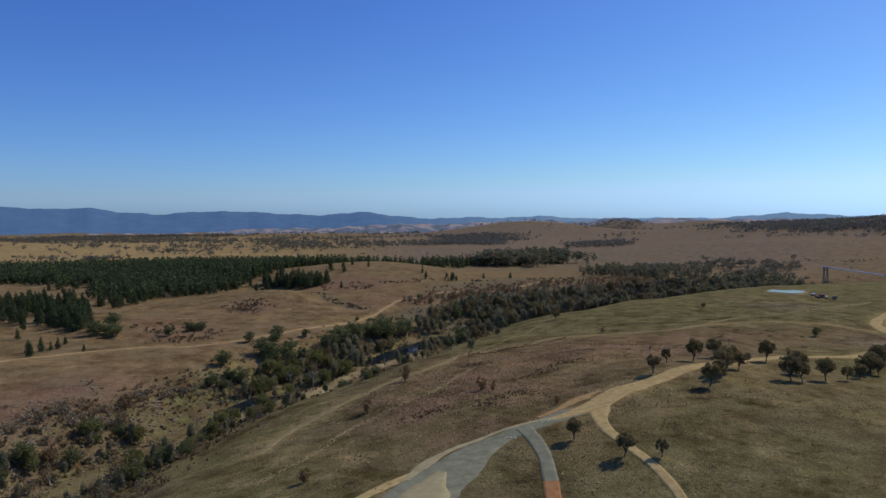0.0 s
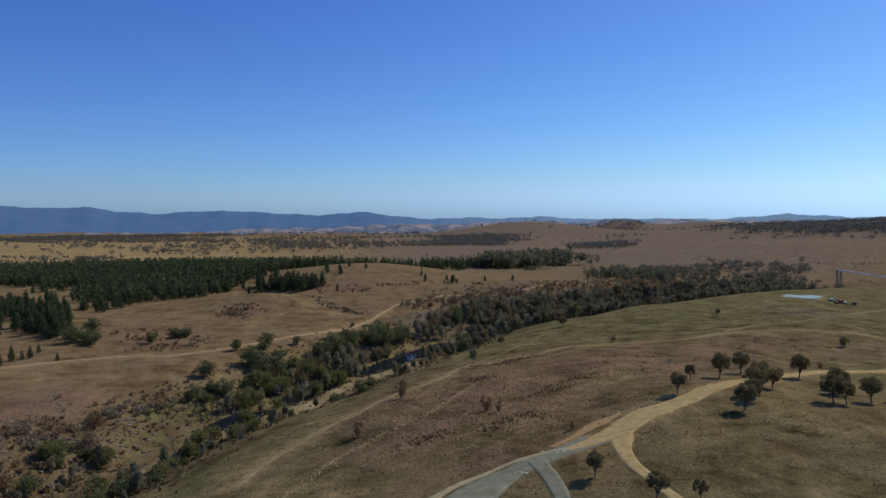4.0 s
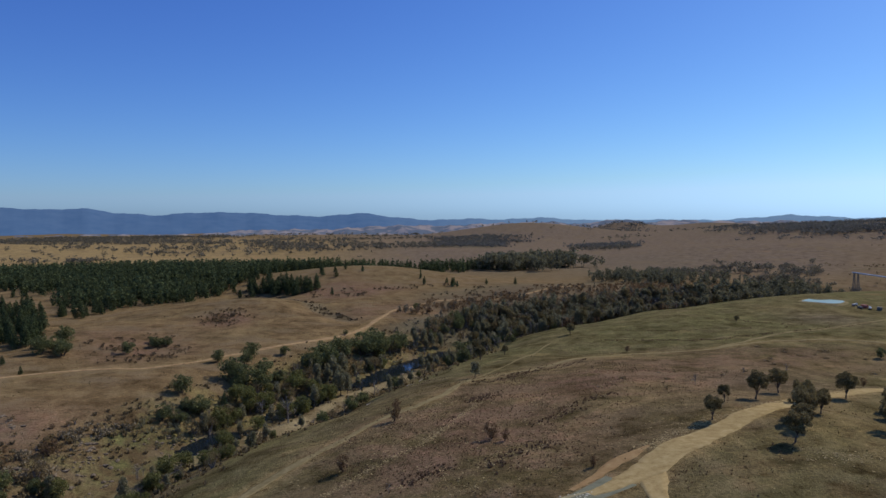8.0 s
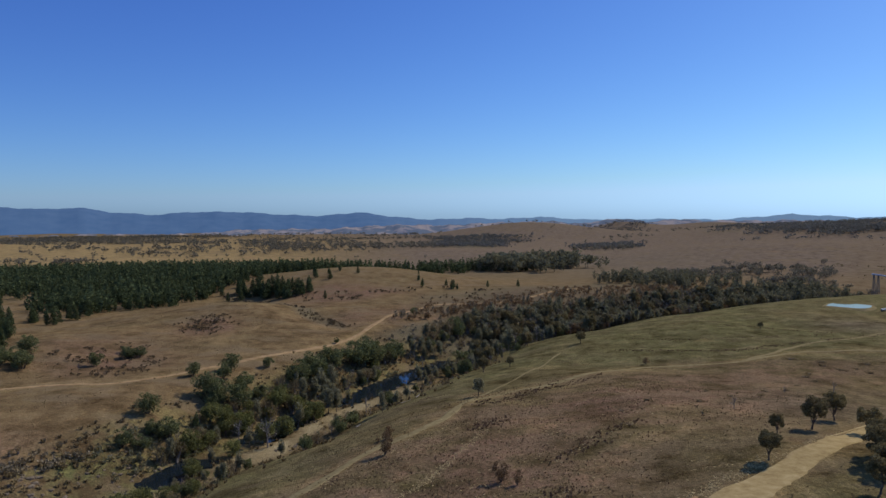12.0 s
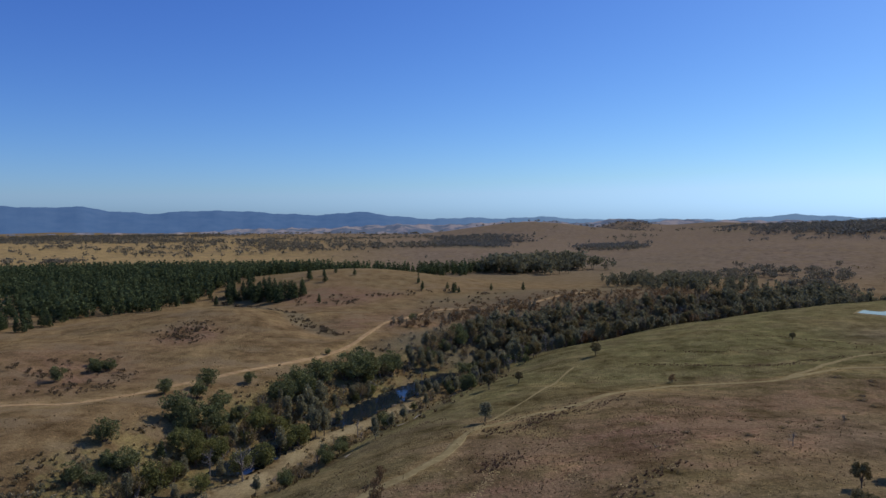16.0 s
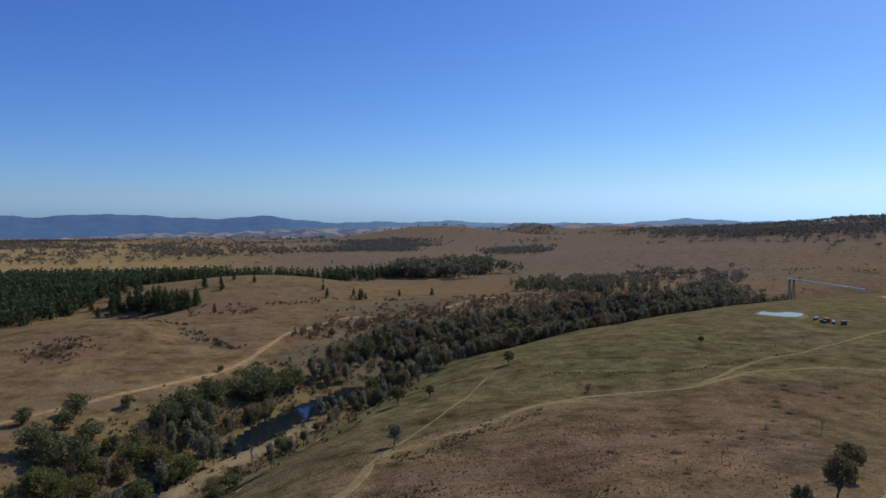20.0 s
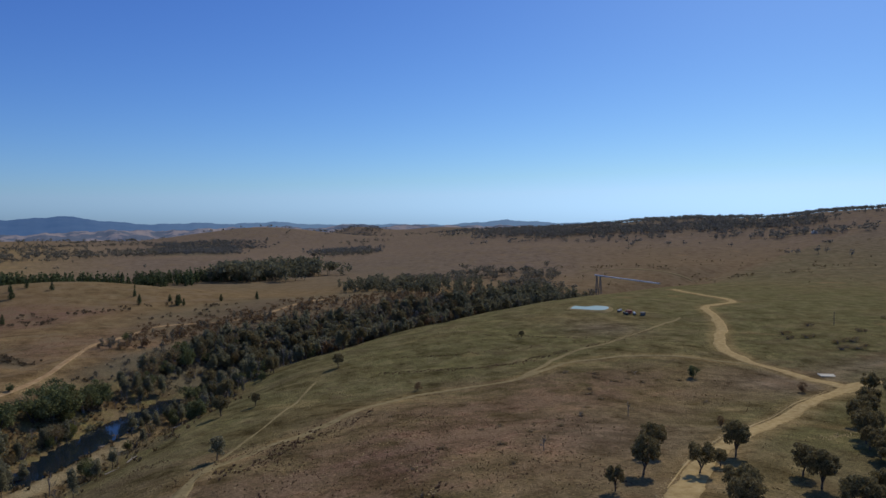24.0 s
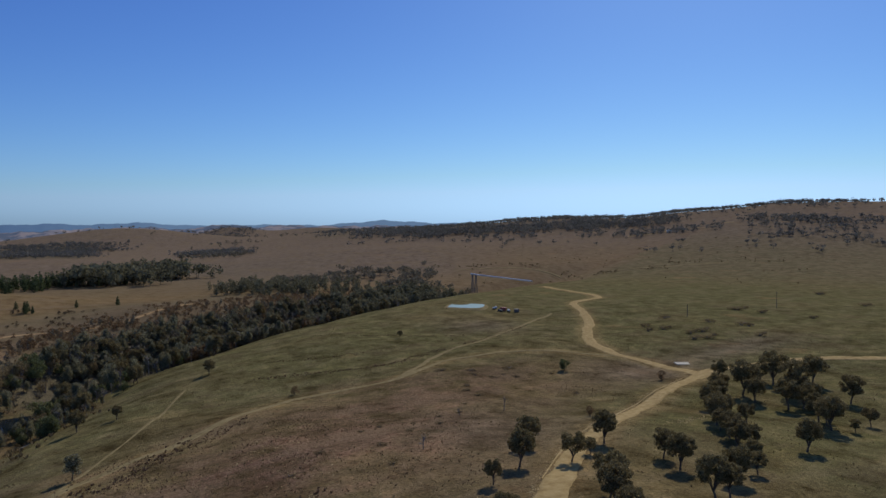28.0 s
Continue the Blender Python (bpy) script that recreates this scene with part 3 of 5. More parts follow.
def ribbon(name, points, wide, material, label, above=0.10, ragged=0.25, seed=1, category="road"):
    """A road that lies on the ground, with crumbling edges that dip under the grass."""
    r = np.random.RandomState(seed)
    line = curve_through(points)
    n = len(line)
    wide = np.interp(np.linspace(0, 1, n), np.linspace(0, 1, len(wide)), wide) if isinstance(wide, (list, tuple)) else np.full(n, float(wide))
    d = np.gradient(line, axis=0)
    d /= np.linalg.norm(d, axis=1)[:, None]
    across = np.stack([d[:, 1], -d[:, 0]], -1)
    cols = np.array([-1.12, -1, -0.6, -0.2, 0.2, 0.6, 1, 1.12])
    edge = np.ones((n, 8))
    for c in ([0, 1], [6, 7]):
        jag = np.convolve(r.normal(size=n + 4), np.ones(5) / 5, "valid")
        edge[:, c] += (ragged * jag)[:, None]
    off = cols[None, :] * edge * (wide / 2)[:, None]
    x, y = line[:, 0:1] + across[:, 0:1] * off, line[:, 1:2] + across[:, 1:2] * off
    z = height(x, y) + above - np.array([0.3, 0, 0.02, 0.05, 0.0, 0.05, 0, 0.3])[None, :] * np.where(np.abs(cols) > 1.05, 1.4, 0.6)
    i, j = np.meshgrid(np.arange(n - 1), np.arange(7), indexing="ij")
    f = np.stack([i * 8 + j, i * 8 + j + 1, (i + 1) * 8 + j + 1, (i + 1) * 8 + j], -1).reshape(-1, 4)
    return tagged(new(name, mesh_of(name, np.stack([x, y, z], -1).reshape(-1, 3), f, material, True)), label, category, "", "structure")


# ---- roads and tracks ----
ribbon("road", MAIN, [2.5, 8.0, 6.4, 5.0, 4.4, 4.3, 4.2, 4.2, 4.2, 4.2, 4.4], GRAVEL, "pale gravel country road", 0.14, 0.28)
ribbon("road", WINDING, [5.4, 5.6, 5.4, 5.0, 5.0, 5.4, 5.4], GRAVEL, "winding pale gravel road", 0.12, 0.28, 2)
ribbon("road", [(232, 281), (249, 286), (268, 281), (284, 276), (309, 266), (335, 250), (370, 225), (420, 190)], 5.5, GRAVEL, "pale gravel branch road", 0.13, 0.25, 3)
ribbon("road", [(-1, 128), (5, 141), (11, 151), (20, 164), (29, 172), (38, 177), (49, 184)], [15, 14, 13, 9, 6, 5.5, 7.5], BLUEMETAL, "grey gravel apron of the road", 0.11, 0.12, 4)
ribbon("road", [(-6, 106), (1, 128), (5.5, 140), (8, 147), (10, 152)], [16, 15.5, 14.5, 9.5, 2.2], PALE, "pale gravel turning place", 0.17, 0.3, 5)
ribbon("road", [(2, 149), (7.2, 159), (13, 166), (19, 170.4), (26, 175), (33, 177.6), (41, 180)], [2.0, 3.2, 2.0, 1.5, 1.1, 1.3, 0.5], PALE, "pale worn shoulder of the gravel apron", 0.14, 0.5, 55)
ribbon("road", [(33, 175), (34, 165), (34, 154), (33, 144)], [4.5, 3.5, 3.2, 3.2], BLUEMETAL, "narrow grey gravel drive", 0.13, 0.15, 6)
ribbon("road", [(33, 144), (32, 136), (31, 124)], 3.4, RED, "raw red clay end of the drive", 0.15, 0.2, 7)
ribbon("road", [(58, 190), (54, 180), (52.6, 168), (54, 157), (56, 147), (57, 136), (56, 120)], [6, 4.2, 3.0, 2.5, 2.3, 2.3, 2.3], GRAVEL, "narrow dirt side track", 0.08, 0.25, 8)
ribbon("road", [(38, 182), (45, 188), (52.5, 194.5), (61, 201)], [1.0, 2.6, 3.0, 2.2, 0.6], ORANGE, "orange earth shoulder of the junction", 0.09, 0.55, 9)
BERM = [(90, 218), (102, 226.5), (116, 236.5), (126, 242.5), (141, 250.5), (158, 257.5), (180, 266.5), (204, 275.5), (230, 285)]
ribbon("berm", BERM[1:], [0.12, 0.42, 0.2, 0.4, 0.16, 0.3, 0.1], BLEACHED, "low pale gravel windrow beside the road", 0.16, 0.6, 41, "berm")
ribbon("track", SLOPE_TRACK, 2.7, EARTH, "tan dirt track along the river slope", 0.12, 0.3, 10)
ribbon("track", FIELD_TRACK, 2.8, DUST, "faint worn track through the grass", 0.09, 0.45, 11)
ribbon("track", [(29, 305), (44, 330), (58, 352), (72, 378), (84, 400)], 0.9, DUST, "faint narrow path through the grass", 0.08, 0.5, 12)


BRANCH = [(146, 347), (162, 358), (177, 370), (195, 379), (215, 386), (240, 400), (266, 412), (292, 428), (318, 440)]
ribbon("track", BRANCH, 1.8, DUST, "faint grassy track towards the pond", 0.09, 0.5, 22)
SCAR = [(-32, 160), (-26, 169), (-20, 181), (-15, 194), (-5, 208), (8, 221), (15, 232), (22, 246), (30, 262)]
ribbon("track", [(-16, 128), (-9, 139), (-2, 147), (4, 153)], 2.4, GRAVEL, "pale worn track to the turning place", 0.12, 0.3, 15)


ribbon("track", [(560, 862), (600, 800), (632, 740), (668, 700), (715, 668), (771, 650), (840, 640)], 4.0, DUST, "pale track along the far hillside", 0.3, 0.4, 16)


# ---- river and pond ----
def river_water():
    line = curve_through(RIVER[1:-1], 4.0)
    d = np.gradient(line, axis=0)
    d /= np.linalg.norm(d, axis=1)[:, None]
    off = np.linspace(-7.5, 7.5, 5)
    x, y = line[:, :1] + d[:, 1:] * off, line[:, 1:] - d[:, :1] * off
    n = len(line)
    i, j = np.meshgrid(np.arange(n - 1), np.arange(4), indexing="ij")
    f = np.stack([i * 5 + j, i * 5 + j + 1, (i + 1) * 5 + j + 1, (i + 1) * 5 + j], -1).reshape(-1, 4)
    me = mesh_of("water", np.stack([x, y, np.full_like(x, -20.6)], -1).reshape(-1, 3), f, water_stuff("river_water", (0.010, 0.016, 0.022), 0.06), True)
    tagged(new("water", me), "still dark blue river pools", "river", "", "structure")


river_water()


# ---- far mountains ----
def mountains():
    at = [-70, -50, -29, -26, -24, -22, -19, -16, -12.5, -9, -6, -3, 0, 3, 6, 9, 12, 15.5, 22, 26, 31, 35, 60]
    up = [10, 12, 13, 10, 13, 6, 1, 6, 6, 1, -1, 5.5, -3, -8, -5, -7, -3, -8, -7, -8, 1, -4, -6]
    t = np.linspace(-70, 60, 780)
    crest = np.interp(t, at, up) + 0.7 * np.sin(t * 2.1) + 0.35 * np.sin(t * 5.3 + 1) + 0.2 * np.sin(t * 13.0)
    rows = np.linspace(0, 1, 14)
    tt, u = np.meshgrid(np.radians(t), rows)
    wob = 1 + 0.08 * np.sin(tt * 61 + 4 * u + 2 * np.sin(tt * 23)) * np.sin(6 * u)
    r = 3900 + 750 * u * wob
    top = 59 + crest[None, :] / 1222 * r
    z = -75 + (top + 75) * np.sin(u * np.pi / 2) ** 0.9 * (1 - 0.06 * (1 - u) * (1 + np.sin(tt * 47 + 3 * np.sin(tt * 31))))
    x, y = 8 + r * np.sin(tt), 110 + r * np.cos(tt)
    n = len(t)
    i, j = np.meshgrid(np.arange(13), np.arange(n - 1), indexing="ij")
    f = np.stack([i * n + j, i * n + j + 1, (i + 1) * n + j + 1, (i + 1) * n + j], -1).reshape(-1, 4)
    m, nd, l, b = shade("hazy_forest", 1.0, 0.0)
    # forest colour turned blue for the haze in front of it
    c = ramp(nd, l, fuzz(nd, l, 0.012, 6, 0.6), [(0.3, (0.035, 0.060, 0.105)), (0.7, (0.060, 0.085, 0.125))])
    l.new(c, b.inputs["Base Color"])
    # distance haze painted as emission: deep blue in the west, paler towards the east
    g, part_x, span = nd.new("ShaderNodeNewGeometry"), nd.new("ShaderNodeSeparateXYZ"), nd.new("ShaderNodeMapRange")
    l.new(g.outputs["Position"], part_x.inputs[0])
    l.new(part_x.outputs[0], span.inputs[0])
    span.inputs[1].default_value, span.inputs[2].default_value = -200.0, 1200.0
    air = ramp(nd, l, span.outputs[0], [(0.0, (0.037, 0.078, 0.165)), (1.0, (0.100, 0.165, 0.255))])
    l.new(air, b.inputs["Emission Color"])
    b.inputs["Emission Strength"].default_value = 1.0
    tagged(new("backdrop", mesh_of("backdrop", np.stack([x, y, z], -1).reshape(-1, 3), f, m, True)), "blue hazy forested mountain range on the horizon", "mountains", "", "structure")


mountains()


def foothills():
    at = [-70, -32, -24, -16, -12, -6, 0, 4, 9, 13, 15.5, 16.5, 18.6, 20.5, 21.5, 22.8, 25, 27, 29, 31, 36, 60]
    up = [-34, -33, -30, -31, -24, -24, -17, -18, -13, -11, -15, -11, -6, -11, -11, -6.5, -10, -9, -10, -8, -12, -14]
    t = np.linspace(-70, 60, 900)
    crest = np.interp(t, at, up) + 1.0 * np.sin(t * 2.9 + 1) + 0.5 * np.sin(t * 7.3) + 0.3 * np.sin(t * 17.0)
    tt, u = np.meshgrid(np.radians(t), np.linspace(0, 1, 16))
    r = 3000 + 750 * u + 60 * np.sin(tt * 71 + 5 * u)
    top = 59 + crest[None, :] / 1222 * 3750
    z = -70 + (top + 70) * np.sin(u * np.pi / 2) * (1 - 0.10 * (1 - u) * (1 + np.sin(tt * 57 + 3 * np.sin(tt * 37) + 3 * u)))
    n = len(t)
    i, j = np.meshgrid(np.arange(15), np.arange(n - 1), indexing="ij")
    f = np.stack([i * n + j, i * n + j + 1, (i + 1) * n + j + 1, (i + 1) * n + j], -1).reshape(-1, 4)
    m, nd, l, b = shade("hazy_foothills", 1.0, 0.0)
    bush = fuzz(nd, l, 0.009, 6, 0.65, (0.3, 1.0, 0.5))
    # purple-tan fields, bluish bush and the faint blue emission paint in the haze
    c = ramp(nd, l, bush, [(0.40, (0.26, 0.20, 0.16)), (0.47, (0.21, 0.17, 0.15)), (0.52, (0.075, 0.085, 0.095)), (0.7, (0.055, 0.07, 0.085))])
    l.new(c, b.inputs["Base Color"])
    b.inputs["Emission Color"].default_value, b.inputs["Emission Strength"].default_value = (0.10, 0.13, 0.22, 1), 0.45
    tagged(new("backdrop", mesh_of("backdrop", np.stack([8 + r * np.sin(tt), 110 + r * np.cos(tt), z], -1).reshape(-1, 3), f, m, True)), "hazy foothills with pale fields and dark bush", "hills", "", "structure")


foothills()

# ---- trees beside the road, in the grove and on the slope ----
ROADSIDE = [(43, 163, 5.9), (51.5, 151, 5.8), (59.5, 149, 4.2), (82, 214, 6.6), (93, 230, 5.2), (105, 236, 8.8), (118, 247, 8.0), (92, 195, 7.8), (102, 209, 8.0),
            (106, 213, 8.4), (133, 238, 8.6), (112, 217, 6.6), (116, 232, 7.0), (124, 234, 3.8), (99, 203, 6.4)]
GROVE = [(234, 273, 7.7), (210, 257, 8.1), (178, 238, 8.4), (163, 225, 7.2), (218, 254, 12.2), (246, 264, 7.8), (244, 258, 12.2), (213, 247, 8.9), (181, 231, 5.8), (156, 219, 6.9), (161, 218, 5.8), (134, 205, 8.0), (142, 206, 5.1), (214, 237, 10.0), (232, 244, 12.5), (253, 249, 11.7), (223, 235, 8.6), (205, 224, 8.3), (195, 216, 9.7), (168, 209, 8.4), (238, 230, 9.3), (213, 214, 5.8), (199, 212, 3.7), (132, 217, 8.3), (136, 224, 6.8), (121, 202, 8.7), (124, 201, 6.9), (193, 249, 7.9), (167, 230, 6.1), (186, 240, 6.8), (199, 219, 7.6), (219, 235, 7.6), (172, 234, 8.4), (201, 252, 8.2), (161, 222, 7.4), (150, 212, 5.4)]
for x, y, t in ROADSIDE:
    tree("gum", x, y, t, "gum trees along the gravel road", wide=0.98)
for x, y, t in GROVE:
    tree("gum", x, y, t, "gum trees of the grove", "dark olive gum tree in a close grove", wide=1.03)
for x, y, t in [(-9, 212, 4.5), (3, 250, 5.9), (28, 223, 4.9), (31, 220, 3.2), (46, 193, 2.6), (4, 267, 3.7), (156, 263, 3.0)]:
    tree("rust", x, y, t, "small trees on the dry slope", wide=0.8)
tree("sheoak", 34.3, 315, 6.6, "", "dark upright tree beside the faint track", 1.55)
for x, y, t, k in [(-21, 155, 3.4, "rust"), (98, 416, 6.2, "gum"), (193, 420, 4.0, "gum"), (45, 384, 8.0, "gum"),
                   (110, 358, 3.2, "rust"), (203, 318, 4.6, "bush"), (221, 287, 3.8, "rust"), (57, 384, 5.0, "gum"), (2, 193, 3.2, "bare")]:
    tree(k, x, y, t)
LEFT = [(-80, 322, 7.6), (-70, 312, 8.0), (-74, 311, 5.8), (-80, 300, 6.2), (-75, 302, 5.4), (-126, 392, 6.6), (-78, 370, 6.0), (-65, 366, 7.0), (-65, 379, 7.6), (-50, 387, 4.9), (-25, 439, 3.2),
        (-66, 347, 9.8), (-60, 345, 9.4), (-54, 346, 10.2), (-55, 360, 7.2), (-48, 356, 6.2), (-36, 380, 10.2), (-30, 388, 11.0), (-33, 394, 8.6), (-24, 402, 10.6), (-27, 410, 8.0),
        (-15, 414, 12.4), (-10, 419, 13.2), (-5, 424, 12.2), (-9, 430, 11.0), (2, 432, 9.4), (4, 441, 8.6), (-162, 382, 9.0), (-158, 387, 8.4), (-152, 382, 8.4), (-162, 405, 8.8), (-168, 394, 6.4), (18, 532, 5.2), (-62, 341, 7)]
for x, y, t in LEFT:
    tree("bush", x, y, t, "round trees on the river flat", wide=1.08)
for x, y, t in [(-68, 722, 8), (-54, 712, 7), (-30, 758, 6.5), (-64, 324, 6.0), (-152, 345, 4.0)]:
    tree("pine", x, y, t)


for x, y, t, k in [(-57, 330, 9.6, "willow"), (-50, 333, 9.2, "willow"), (-41, 354, 9.6, "willow"), (-47, 343, 9.0, "sheoak"), (-40, 360, 8.0, "willow"), (-43, 369, 6.4, "scrub"), (-33, 366, 11.0, "sheoak"), (-28, 372, 10.0, "sheoak"),
                   (-26, 377, 13.0, "sheoak"), (-22, 384, 11.5, "sheoak"), (-58, 316, 7.0, "willow"), (-64, 308, 6.0, "willow"), (-69, 300, 5.5, "scrub"), (1, 328, 7.6, "sheoak"), (3, 366, 5.4, "bush"), (-14, 321, 6.0, "bush"),
                   (-10, 326, 5.0, "bush"), (-38, 316, 14.0, "bare"), (-49, 322, 11.0, "bare"), (-18, 356, 9.0, "sheoak"), (-9, 341, 4.0, "scrub"), (6, 352, 6.2, "sheoak"), (10, 360, 6.6, "sheoak"), (-24, 306, 5.4, "bush"), (-31, 300, 6.0, "sheoak"),
                   (-39.6, 322, 8.0, "willow"), (-35, 331, 9.0, "willow"), (-30.7, 338, 9.5, "sheoak"), (-25.7, 346, 8.5, "willow"), (-21, 354, 10.5, "sheoak"), (-44, 316, 7.0, "sheoak"), (-48, 308, 6.0, "willow"), (-28, 342, 6.5, "willow"), (-19, 367, 10.0, "sheoak"), (-23, 361, 9.5, "sheoak"), (-26, 352, 8.5, "willow"), (-14, 373, 7.0, "sheoak"), (-53, 300, 6.5, "sheoak"), (-57, 292, 6.0, "willow")]:
    tree(k, x, y, t, "trees along the river")


# ---- woods: single trees near the river, joined far off ----
def riverside(count, y0, y1, d0, d1, kinds, tall, group="trees along the river"):
    made = 0
    while made < count:
        u = rng.uniform(y0, y1)
        x = np.interp(u, RIVER[:, 1], RIVER[:, 0]) + rng.uniform(-130, 110)
        d = along(RIVER, np.array([x]), np.array([u]))[0]
        if not (d0 < d < d1 and abs(d) > min(8, abs(d0) - 0.5)):
            continue
        tree(kinds[rng.randint(len(kinds))], x, u, rng.uniform(*tall), group)
        made += 1


riverside(44, 120, 285, -38, 30, ["scrub", "scrub", "scrub", "sheoak", "bare", "rust"], (2.2, 5.5))
riverside(46, 150, 285, -52, -20, ["scrub", "scrub", "scrub", "rust", "bare"], (1.2, 2.8))
riverside(110, 120, 250, -20, 14, ["sheoak", "sheoak", "bush", "scrub", "bare", "willow"], (3, 7.5))
riverside(16, 200, 285, -9.5, 9.5, ["sheoak", "willow", "scrub"], (4, 8))
riverside(34, 300, 410, -10, -6, ["sheoak", "willow", "sheoak", "scrub"], (4, 9))
riverside(30, 285, 440, -19, -10, ["sheoak", "sheoak", "willow", "scrub", "bare"], (4, 8))
riverside(34, 300, 440, 17, 30, ["sheoak", "scrub", "scrub", "bush", "bare", "bare"], (2.2, 6))
riverside(84, 165, 290, 8, 24, ["bush", "sheoak", "willow", "sheoak", "scrub"], (2.5, 6.5))
riverside(60, 425, 520, -22, -9, ["sheoak", "sheoak", "bare", "bush", "scrub"], (5, 11))
riverside(30, 402, 460, 10, 26, ["sheoak", "sheoak", "bare", "scrub", "bush"], (3, 8))
riverside(150, 500, 660, -27, -8, ["sheoak", "sheoak", "gum", "bare", "sheoak", "scrub"], (7, 13))
riverside(120, 430, 610, 8, 34, ["sheoak", "gum", "sheoak", "bare"], (5, 12))
riverside(60, 455, 600, -8, 8, ["sheoak", "sheoak", "gum"], (7, 12))
riverside(60, 405, 500, 9, 32, ["sheoak", "sheoak", "bare", "sheoak", "bush"], (4, 9))
riverside(40, 540, 690, -95, -40, ["scrub", "rust", "rust"], (1.2, 3.4))


HILL = []


def patch(kind, count, cx, cy, rx, ry, tall, group, label="", wide=1.0):
    for k in range(count):
        w, o = rng.uniform(0, 6.28), rng.random_sample() ** 0.5
        spot = (cx + rx * o * math.cos(w), cy + ry * o * math.sin(w), rng.uniform(*tall))
        if kind == "scrub":
            HILL.append(spot)
        else:
            tree(kind, *spot, group, label, wide)


PINES = "young pines on the slope"
LOWER = np.array([(-300, 492), (-289, 529), (-264, 544), (-224, 504), (-203, 474), (-171, 396), (-175, 383), (-209, 424), (-241, 441), (-300, 492)], float)


def inside(line, x, y):
    """Whether a spot lies within a closed line."""
    odd = False
    for (ax, ay), (bx, by) in zip(line[:-1], line[1:]):
        if (ay > y) != (by > y) and x < ax + (y - ay) * (bx - ax) / (by - ay):
            odd = not odd
    return odd


made = 0
while made < 150:
    x, y = rng.uniform(-300, -168), rng.uniform(380, 545)
    if inside(LOWER, x, y):
        tree("pine", x, y, rng.uniform(7.5, 13.0), PINES)
        made += 1
for x, y, t in [(-218, 418, 7.3), (-202, 381, 5.9), (-169, 329, 7.6), (-172, 345, 7.6), (-176, 341, 7.0), (-169, 348, 4.7), (-167, 351, 6.4), (-168, 361, 4.8), (-300, 618, 7.1), (-233, 560, 8.3), (-252, 590, 7.5), (-280, 600, 6.5),
                (-148, 642, 10.8), (-147, 668, 9.9), (-127, 638, 8.0), (-118, 642, 11.6), (-149, 712, 9.7), (-65, 698, 11.5), (-51, 690, 9.1), (-28, 714, 7.1), (-45, 724, 7.5), (28, 726, 3.6), (-49, 624, 7.0), (-136, 655, 9), (-142, 690, 8)]:
    tree("pine", x, y, t, PINES)
patch("pine", 30, -86, 652, 24, 16, (10, 16), PINES)
patch("pine", 12, -112, 660, 14, 12, (8, 13), PINES)
patch("pine", 10, -122, 700, 22, 20, (7, 12), PINES)
patch("pine", 10, -196, 512, 18, 12, (7, 11), PINES)
patch("bare", 16, -68, 256, 9, 16, (3, 6), "bare grey trees by the river")
patch("bush", 5, -122, 412, 8, 8, (3.5, 6), "round trees in the gully", "", 1.2)
patch("scrub", 46, -124, 396, 26, 34, (1.0, 2.4), "shrubs in the gully", "", 1.7)
patch("scrub", 12, -96, 470, 12, 16, (0.8, 1.6), "shrubs on the hill", "", 1.5)
patch("scrub", 18, -45, 625, 26, 26, (1.2, 2.6), "shrubs in the gully", "", 1.4)
patch("scrub", 16, 40, 640, 60, 40, (1.5, 3.5), "shrubs on the hill", "", 1.3)
patch("scrub", 10, 0, 644, 16, 8, (1.0, 2.0), "shrubs on the hill", "", 1.8)
patch("scrub", 18, -102, 470, 10, 18, (1.0, 2.2), "shrubs on the hill", "", 1.6)
patch("scrub", 16, -104, 480, 12, 18, (0.8, 1.8), "shrubs on the hill", "", 1.5)
for u in np.linspace(0, 1, 70):
    HILL.append((np.interp(u, np.linspace(0, 1, 6), GULLY[:, 0]) + rng.uniform(-6, 6), np.interp(u, np.linspace(0, 1, 6), GULLY[:, 1]) + rng.uniform(-6, 6), rng.uniform(0.8, 2.2)))
patch("pine", 8, 60, 690, 60, 30, (5, 9), PINES)


def copse(name, label, shapes, own, spots, talls, skin, category="woods", seed=5):
    """Many far plants of one wood as one mesh."""
    r = np.random.RandomState(seed)
    z, out = height(spots[:, 0], spots[:, 1]), []
    pick, turn = r.randint(len(shapes), size=len(spots)), r.uniform(0, 6.28, len(spots))
    for k, (v, f) in enumerate(shapes):
        m = np.nonzero(pick == k)[0]
        s, c, w = (np.asarray(talls)[m] / own)[:, None], np.cos(turn[m])[:, None], np.sin(turn[m])[:, None]
        x, y = spots[m, 0:1] + s * (v[:, 0] * c - v[:, 1] * w), spots[m, 1:2] + s * (v[:, 0] * w + v[:, 1] * c)
        q = np.stack([x, y, z[m][:, None] + s * v[:, 2]], -1)
        out.append((q.reshape(-1, 3), (f[None] + (np.arange(len(m)) * len(v))[:, None, None]).reshape(-1, f.shape[1])))
    return tagged(new(name, mesh_of(name, *joined(out), skin)), label, category, "", "stuff")


def far_shape(seed, tall=8.0, count=60, size=0.12):
    r = np.random.RandomState(seed)
    c = [(r.normal() * 0.2 * tall, r.normal() * 0.2 * tall, tall * r.uniform(0.35, 0.68)) for k in range(6)]
    return joined([leaves(r, c, [0.26 * tall] * 6, count, size * tall, 0.75), tube([(0, 0, -0.5), (0, 0, tall * 0.4)], (0.16, 0.1), 4)])


FAR_GUM = [far_shape(s, 8.0, 120, 0.075) for s in (71, 72, 73, 74)]
FAR_DOT = [far_shape(s, 8.0, 26) for s in (75, 76, 77)]
